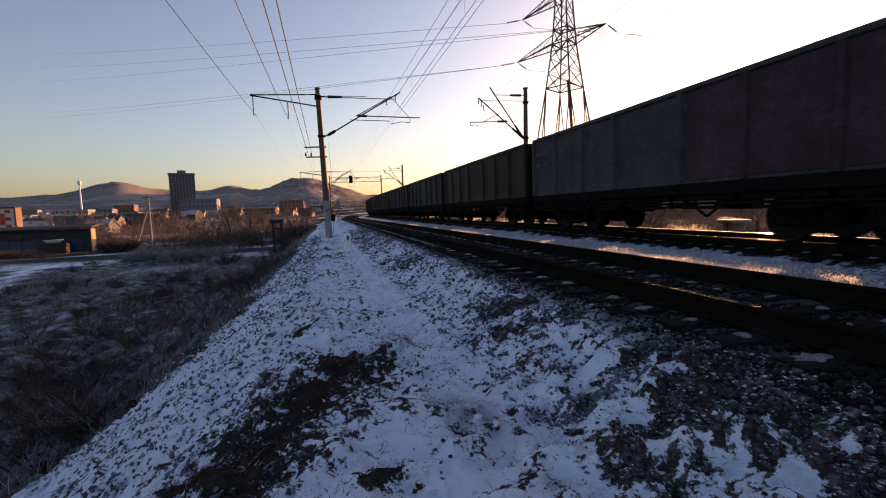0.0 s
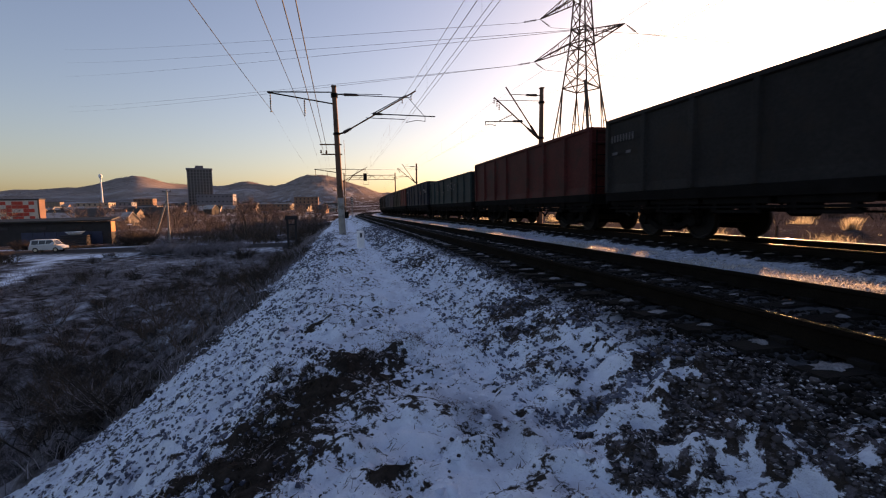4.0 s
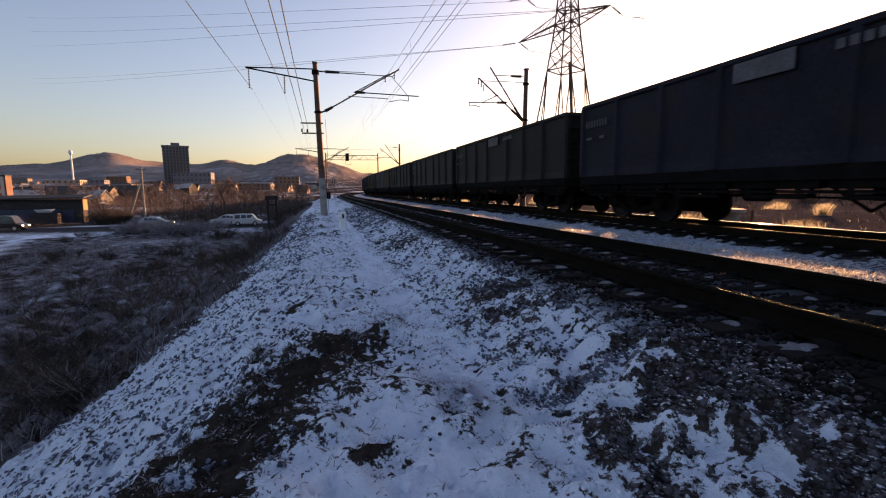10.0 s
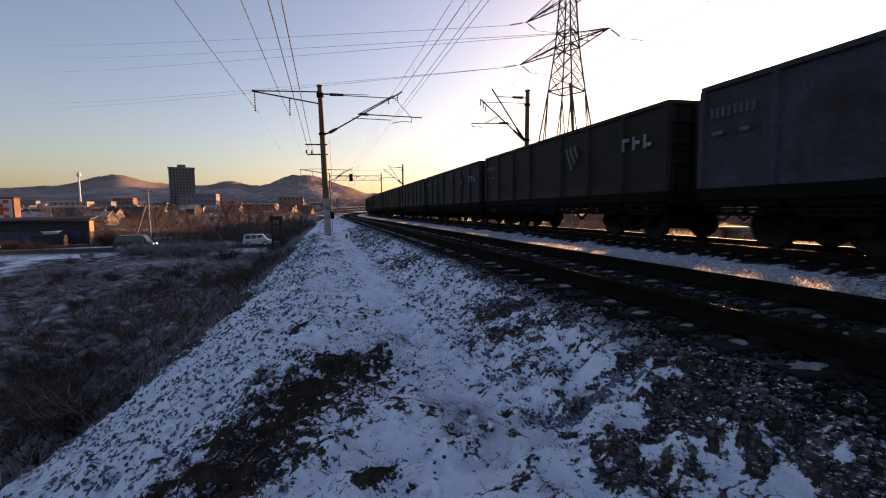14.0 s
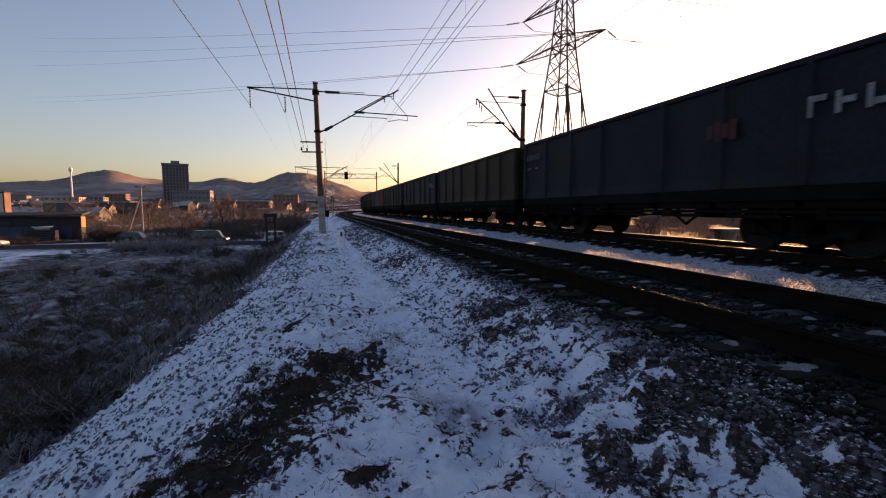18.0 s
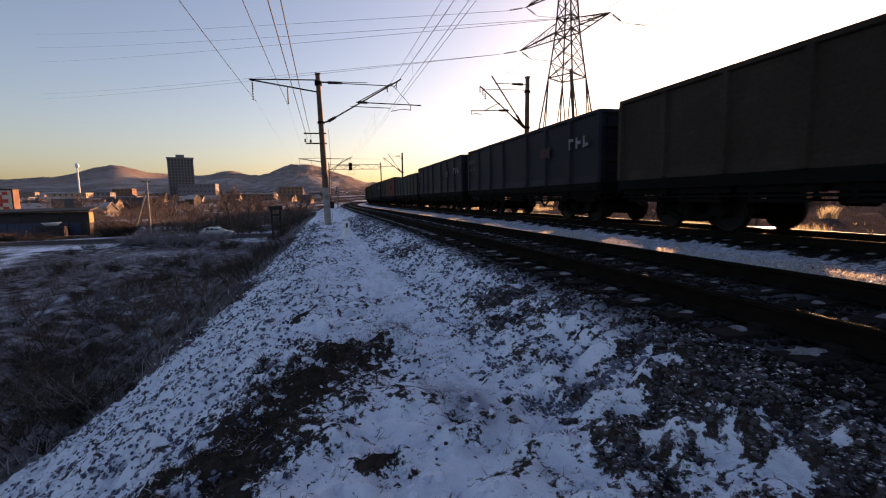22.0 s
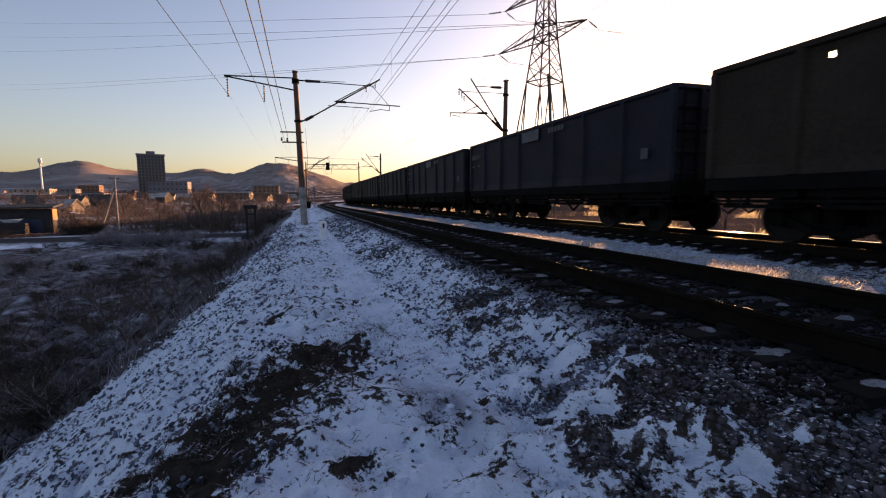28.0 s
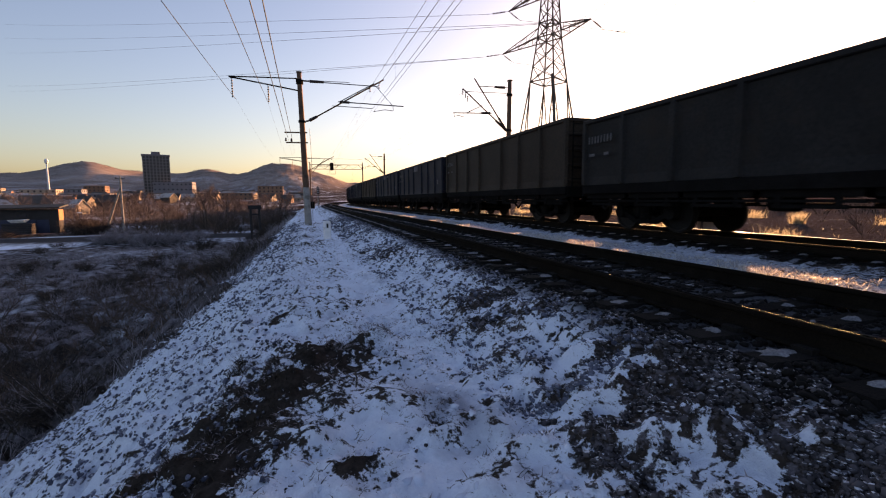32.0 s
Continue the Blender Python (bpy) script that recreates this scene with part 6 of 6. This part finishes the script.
    for px, py, r, n in ((0.24, 2.36, 0.12, 420), (0.85, 2.72, 0.09, 260), (0.98, 2.12, 0.13, 420), (0.35, 3.55, 0.16, 380)):
        x, y = px + g.normal(0, r, n), py + g.normal(0, r * 0.8, n)
        blades(x, y, g.uniform(0.01, 0.03, n), 2.5, 0.0028, 40 + n % 7, "matted_grass", M["straw"], "flattened brown grass in a thawed patch", "grass")
    n = 260
    x, y = -0.64 + g.normal(0, 0.05, n), 4.45 + g.normal(0, 0.05, n)
    blades(x, y, g.uniform(0.04, 0.11, n), 1.2, 0.003, 48, "grass_tuft", M["straw"], "spiky dark grass tuft at the top of the bare mound", "grass")
    cx, cy = clumped(g, 70, -4.5, 2.3, 2.2, 24, 0.8, 53, 0.75, 1.2)
    k = g.randint(8, 26, len(cx))
    x, y = np.repeat(cx, k) + g.normal(0, 0.045, k.sum()), np.repeat(cy, k) + g.normal(0, 0.045, k.sum())
    blades(x, y, g.uniform(0.02, 0.07, len(x)), 1.4, 0.003, 17, "grass_tufts", M["straw"], "thin dry grass tufts in the snow", "grass")


near_ground()


def dead_stalk(x, y, tall, seed, label):
    """A stiff dead weed: a bare stem with a few side shoots, rime on one of them."""
    rnd = random.Random(seed)
    t = thing("dead_stalk", label, "weed", pose(x, y, ground_z(x, y) - 0.02))
    part("stem", Mesh().line([(0, 0, 0), (0.01, 0, tall * 0.5), (-0.005, 0.01, tall)], 0.006, 6), M["bark"], t)
    for i in range(5):
        z, a = tall * rnd.uniform(0.35, 0.95), rnd.uniform(0, 6.28)
        k = tall * rnd.uniform(0.25, 0.5)
        part("shoot", Mesh().tube((0, 0, z), (k * math.cos(a), k * math.sin(a), z + k * 0.7), 0.004, 0.002, 5), M["frosted"] if i == 2 else M["bark"], t)


dead_stalk(0.32, 3.33, 0.16, 3, "dark dead weed stalk standing on the mound")
dead_stalk(-0.64, 4.45, 0.11, 5, "short spiky dead weed at the mound's edge")


def rimed_strip():
    """Frosted grass in the snow between the two tracks."""
    g = np.random.RandomState(19)
    cx, cy = clumped(g, 1900, 6.1, 7.5, 2, 70, 1.1, 91, 0.74, 1.3)
    k = g.randint(14, 30, len(cx))
    x, y = np.repeat(cx, k) + g.normal(0, 0.13, k.sum()), np.repeat(cy, k) + g.normal(0, 0.13, k.sum())
    stones(cx, cy, g.uniform(0.015, 0.045, len(cx)), 25, "ice_crumbs", "icy crumbs glinting between the tracks", "ice")
    blades(x, y, g.uniform(0.02, 0.085, len(x)), 1.3, 0.005, 18, "rimed_grass", M["rime"], "rimed dry grass glittering in the low sun", "grass")


rimed_strip()


def scrub():
    """Low frosted brush over the valley and along the foot of the bank."""
    g = np.random.RandomState(21)
    x, y = clumped(g, 52000, -46, -1.0, 3.5, 56, 1.6, 61, 0.66, 1.25)
    edge = -np.interp(y, [0, 7.7, 8.3, 8.9, 9.7, 12.3, 20, 32, 60], [7.4, 6.7, 4.2, 2.95, 2.5, 2.25, 2.1, 1.9, 1.3])
    keep = (x < edge + 0.25) & (x > -0.95 * y - 6)
    x, y = x[keep], y[keep]
    far = np.clip(y / 30, 0.5, 1.6)
    blades(x, y, g.uniform(0.12, 0.55, len(x)) * (0.6 + 0.5 * lattice_noise(x, y, 2.4, 63)), 0.75, 0.006 * far, 22, "scrub", M["scrub"], "dark frosted brush and dead weeds", "scrub")
    x, y = clumped(g, 26000, -30, -0.9, 6, 60, 0.8, 65, 0.66, 1.3)
    edge = -np.interp(y, [0, 7.7, 8.3, 8.9, 9.7, 12.3, 20, 32, 60], [7.2, 6.5, 4.0, 2.8, 2.35, 2.1, 1.95, 1.75, 1.2])
    keep = (x < edge + 0.3) & (x > edge - 1.3)
    x, y = x[keep], y[keep]
    blades(x, y, g.uniform(0.08, 0.42, len(x)), 0.8, 0.0065, 23, "edge_weeds", M["frosted"], "tangled dry weeds along the bank's edge", "scrub")


scrub()


def shoots(rnd, m, p, way, length, r, depth, spread=0.55, n=4):
    """Branches of a bare shrub or tree, added to the mesh m."""
    q = p + way * length
    m.tube(p, q, r, r * 0.6, 5 if depth > 1 else 3)
    if depth == 0:
        return
    for i in range(n):
        u = rnd.uniform(0.45, 1.0)
        side = Vector((rnd.gauss(0, 1), rnd.gauss(0, 1), rnd.gauss(0.15, 0.6)))
        w = (way + side * spread).normalized()
        shoots(rnd, m, p.lerp(q, u), w, length * rnd.uniform(0.5, 0.8), r * 0.55, depth - 1, spread, n)


def bush_meshes():
    out = []
    for seed in range(5):
        rnd = random.Random(100 + seed)
        m = Mesh()
        for i in range(9):
            a, u = rnd.uniform(0, 6.28), rnd.uniform(0, 0.3)
            w = Vector((math.cos(a) * 0.6, math.sin(a) * 0.6, 1)).normalized()
            shoots(rnd, m, Vector((math.cos(a) * u, math.sin(a) * u, -0.1)), w, rnd.uniform(0.5, 0.9), 0.016, 2, 0.6, 4)
        out.append(m.data("bush", M["twig"]))
    return out


def tree_parts():
    out = []
    for seed in range(5):
        rnd = random.Random(200 + seed)
        t = Mesh()
        bend = Vector((rnd.uniform(-0.1, 0.1), rnd.uniform(-0.1, 0.1), 1)).normalized()
        pts = [Vector((0, 0, -0.3)), bend * 1.3, bend * 2.3 + Vector((rnd.uniform(-0.15, 0.15), 0, 0)), bend * 3.4 + Vector((rnd.uniform(-0.3, 0.3), rnd.uniform(-0.2, 0.2), 0))]
        rad = (0.16, 0.12, 0.09, 0.055)
        for i in range(3):
            t.tube(pts[i], pts[i + 1], rad[i], rad[i + 1], 8)
        c = Mesh()
        for i in range(9):
            p = pts[1].lerp(pts[3], rnd.uniform(0.1, 1.0))
            a = rnd.uniform(0, 6.28)
            w = Vector((math.cos(a), math.sin(a), rnd.uniform(0.5, 1.4))).normalized()
            shoots(rnd, c, p, w, rnd.uniform(1.0, 1.7), 0.05, 3, 0.5, 4)
        out.append((t.data("trunk", M["bark"]), c.data("crown", M["russet"])))
    return out


BUSHES, TREES = bush_meshes(), tree_parts()


def bush(x, y, size, i, label="bare brown bush with frosted twigs"):
    z = ground_z(x, y)
    b = thing("bush", label, "bush", Matrix.Translation((x, y, z)) @ Matrix.Rotation(i * 1.3, 4, "Z") @ Matrix.Scale(size, 4), "valley bushes")
    part("crown", BUSHES[i % 5], None, b)
    return b


def tree(x, y, size, i, label="bare leafless tree with a spreading crown"):
    z = ground_z(x, y)
    t = thing("bare_tree", label, "tree", Matrix.Translation((x, y, z)) @ Matrix.Rotation(i * 2.1, 4, "Z") @ Matrix.Scale(size, 4), "bare trees")
    part("trunk", TREES[i % 5][0], None, t)
    part("crown", TREES[i % 5][1], None, t)
    return t


def thicket(name, places, label, mat="scrub"):
    """Many small bushes joined into one brush, for what nobody could count."""
    cos, fs, k = [], [], 0
    base = []
    for me in BUSHES:
        co = np.empty(len(me.vertices) * 3)
        me.vertices.foreach_get("co", co)
        me.calc_loop_triangles()
        tri = np.empty(len(me.loop_triangles) * 3, np.int32)
        me.loop_triangles.foreach_get("vertices", tri)
        base.append((co.reshape(-1, 3), tri.reshape(-1, 3)))
    zs = height(np.array([p[0] for p in places]), np.array([p[1] for p in places]))[0]
    for (x, y, s), z in zip(places, zs):
        co, tri = base[k % 5]
        a = k * 1.7
        c, d = math.cos(a) * s, math.sin(a) * s
        cos.append(np.stack([co[:, 0] * c - co[:, 1] * d + x, co[:, 0] * d + co[:, 1] * c + y, co[:, 2] * s * 0.8 + z], -1))
        fs.append(tri)
        k += 1
    off = np.cumsum([0] + [len(q) for q in cos[:-1]])
    return raw(name, np.concatenate(cos), np.concatenate([f + o for f, o in zip(fs, off)]), M[mat], label, "scrub")


def valley_plants():
    rnd = random.Random(9)
    places = []
    while len(places) < 420:
        y = 7 + 57 * rnd.random() ** 1.2
        x = rnd.uniform(-0.85 * y - 5, -2.0)
        edge = -float(np.interp(y, [7, 8.3, 9, 13, 20, 32, 60], [7.4, 4.8, 3.4, 2.8, 2.6, 2.5, 2.4]))
        if x < edge and abs(x + 28.2 + 0.28 * (y - 44.5)) > 2.2 and lattice_noise(np.array([x]), np.array([y]), 3.0, 73)[0] > 0.3:
            places.append((x, y, rnd.uniform(0.35, 0.8)))
    thicket("brushwood", places[::2], "low tangled grey-brown brushwood in the valley")
    thicket("dark_brush", [(x + rnd.gauss(0, 0.45), y + rnd.gauss(0, 0.4), rnd.uniform(0.55, 1.0)) for x, y, k in places[1::7] for _ in range(6)], "dark bare brush scattered over the valley", "dusk_twig")
    places = [(u * y, y, s) for u, y, s in ((rnd.uniform(-0.6, -0.03), rnd.uniform(104, 250), rnd.uniform(2.0, 4.2)) for _ in range(330))]
    thicket("town_brush", places, "russet bare thicket between the town's houses", "russet")
    for i, (x, s) in enumerate(((-22.5, 1.0), (-20.6, 1.2), (-19.0, 1.3), (-17.4, 1.0))):
        bush(x, 69.5 + 0.7 * math.sin(i * 2.3), s, i, "dark bare bush beside the road")
    places = [(c + rnd.gauss(0, 1.3), d + rnd.gauss(0, 1.0), rnd.uniform(0.9, 2.0)) for c, d in ((-26.5, 81), (-20.5, 86), (-15.5, 90), (-12, 83), (-8, 90), (-6, 84), (-23, 92)) for _ in range(11)] + [(-35.2 + rnd.gauss(0, 1.1), 90.5 + rnd.gauss(0, 0.9), rnd.uniform(1.9, 2.9)) for _ in range(30)] + [(rnd.gauss(-38.8, 1.1), rnd.gauss(62, 0.8), rnd.uniform(1.2, 1.9)) for _ in range(16)] + [(rnd.uniform(-47, -41), rnd.gauss(80, 0.6), rnd.uniform(1.1, 1.8)) for _ in range(22)] + [(-10.9 + rnd.gauss(0, 0.25), 57.4 + rnd.gauss(0, 0.25), rnd.uniform(0.9, 1.6)) for _ in range(5)]
    thicket("roadside_brush", places, "dense dark thicket behind the valley road", "dusk_twig")
    thicket("roadside_scrub", [(rnd.uniform(-25, -13), rnd.gauss(66.6, 0.8), rnd.uniform(0.9, 1.6)) for _ in range(64)], "grey frosted scrub between the valley and the road", "scrub")
    n = 0
    while n < 60:
        y = rnd.uniform(11, 56)
        x = rnd.uniform(-0.8 * y - 4, -2.5)
        if lattice_noise(np.array([x]), np.array([y]), 7.0, 71)[0] < 0.42 or abs(y - 57) < 5 or x > -np.interp(y, [9, 13, 20, 32, 60], [4.2, 3.4, 3.2, 3.1, 3.0]):
            continue
        bush(x, y, rnd.uniform(0.5, 1.25), n)
        n += 1
    for i in range(46):
        y = rnd.uniform(80, 125)
        bush(rnd.uniform(-0.34 * y, -5), y, rnd.uniform(1.2, 2.4), i, "large dark bare bush beyond the road")
    for i in range(75):
        y = 128 + 240 * rnd.random()
        tree(rnd.uniform(-0.66, -0.02) * y, y, rnd.uniform(0.8, 1.5), i, "bare town tree with a brown crown")
    for i, (u, y, s) in enumerate(((-0.184, 100, 1.75), (-0.152, 100, 1.6), (-0.21, 96, 1.0), (-0.19, 104, 1.2), (-0.165, 84, 0.8), (-0.26, 120, 1.2), (-0.285, 130, 1.3), (-0.235, 112, 1.0), (-0.12, 110, 0.9), (-0.095, 118, 0.9), (-0.07, 130, 0.9), (-0.33, 150, 1.4), (-0.36, 150, 1.2), (-0.42, 160, 1.3), (-0.045, 140, 0.8), (-0.13, 140, 1.1), (-0.30, 170, 1.3), (-0.22, 160, 1.2), (-0.40, 110, 0.9))):
        tree(u * y, y, s, i)


valley_plants()


def hill_woods():
    """Bare woods along the crests of the far hills."""
    g = np.random.RandomState(61)
    u, d = g.uniform(-0.62, 0.12, 16000), g.uniform(1650, 2350, 16000)
    x, y = u * d, d * np.sqrt(1 - u * u)
    keep = lattice_noise(x, y, 90.0, 66) > 0.45
    x, y = x[keep], y[keep]
    blades(x, y, g.uniform(0.8, 2.4, len(x)), 0.3, 0.7, 62, "hill_woods", M["russet"], "thin bare woods along the hill crests", "woods")


hill_woods()


def beyond_train():
    """Sunlit ground on the far side of the line: golden clumps, brush and a well head."""
    g = np.random.RandomState(33)
    cx, cy = clumped(g, 70, 12.8, 34, 2, 90, 4.0, 81, 0.70, 1.2)
    cx, cy = np.concatenate([(13.7, 13.6, 14.2), cx]), np.concatenate([(14.8, 10.0, 21.0), cy])
    k = g.randint(180, 340, len(cx))
    r = g.uniform(0.12, 0.34, len(cx))
    x, y = np.repeat(cx, k) + g.normal(0, 1, k.sum()) * np.repeat(r, k), np.repeat(cy, k) + g.normal(0, 1, k.sum()) * np.repeat(r, k)
    tall = np.repeat(g.uniform(0.2, 0.6, len(cx)), k) * g.uniform(0.4, 1.1, k.sum())
    blades(x, y, tall, 0.7, 0.006, 34, "golden_clumps", M["gold"], "clumps of dry grass with the low sun's gold in their colour", "grass")
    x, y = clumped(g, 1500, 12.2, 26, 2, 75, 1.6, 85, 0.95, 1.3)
    blades(x, y, g.uniform(0.03, 0.16, len(x)), 1.3, 0.006, 35, "stubble", M["gold"], "short stubble beyond the far track in the same sun-gold colour", "grass")
    x, y = clumped(g, 5000, 12.4, 44, 1, 110, 2.2, 87, 0.60, 1.3)
    blades(x, y, g.uniform(0.08, 0.42, len(x)) * (0.3 + lattice_noise(x, y, 3.0, 88)), 0.9, 0.010, 39, "dead_weeds", M["dusk_twig"], "dark dead weeds on the flat beyond the far track", "scrub")
    # far brush takes dusk_twig so that its backlit shade is in the colour
    x, y = clumped(g, 3500, 38, 80, -5, 130, 6.0, 93, 0.85, 1.0)
    blades(x, y, g.uniform(0.3, 1.2, len(x)) * (0.4 + lattice_noise(x, y, 5.0, 94)), 0.6, 0.03, 37, "brush_belt", M["dusk_twig"], "dense dry brush far behind the train, coloured dark as if backlit", "scrub")
    rnd = random.Random(14)
    thicket("sunlit_brush", [(rnd.uniform(32, 60), rnd.uniform(3, 110), rnd.uniform(0.6, 1.5)) for _ in range(110)], "tangled brush beyond the train, coloured dark as if backlit", "dusk_twig")
    for i in range(14):
        y = rnd.uniform(4, 70)
        bush(rnd.uniform(16, 34), y, rnd.uniform(0.5, 1.0), i, "bare bush in low sun beyond the train")
    x, y = 13.9, 12.9
    w = thing("well_head", "pale concrete well head beyond the far track", "well head", pose(x, y, ground_z(x, y) - 0.05))
    part("ring", Mesh().turned([(0.0, 0.0), (0.34, 0.0), (0.34, 0.56), (0.0, 0.56)], n=18), M["concrete"], w)
    part("slab", Mesh().turned([(0.0, 0.56), (0.52, 0.56), (0.52, 0.66), (0.46, 0.69), (0.0, 0.70)], n=18), M["concrete"], w)
    for a in (-0.62, 0.66):
        part("stake", Mesh().tube((a, -0.3, 0), (a + 0.05, -0.3, 0.62), 0.045, 0.04, 8), M["timber"], w)


beyond_train()


# ---- what moves ----
def run(t):
    """Where the front of wagon 0 is along the line at t seconds."""
    return 2.693 + 16.4788 * t - 0.015828 * t ** 2 + 5.6937e-4 * t ** 3 - 1.83627e-5 * t ** 4


# some wagons stand closer to the one ahead
NUDGE = {-1: 0.15, 0: 0.75, 1: 0.55, 8: 0.3, 22: 0.15, 23: 0.35}


def motions():
    for k, w in WAGONS.items():
        rows = []
        for i in range(33):
            x, y, a = along(run(i) - LENGTH * k - 6.375 + NUDGE.get(k, 0), FAR)
            rows.append((i, pose(x, y, 0.0, 0, 0, -math.degrees(a))))
        walk(w, rows)
    for car, road_rows in CARS:
        walk(car, [(t, pose(x * 1.22, 74.0 + lane, -4.19, 0, 0, turn)) for t, x, lane, turn in road_rows])


motions()
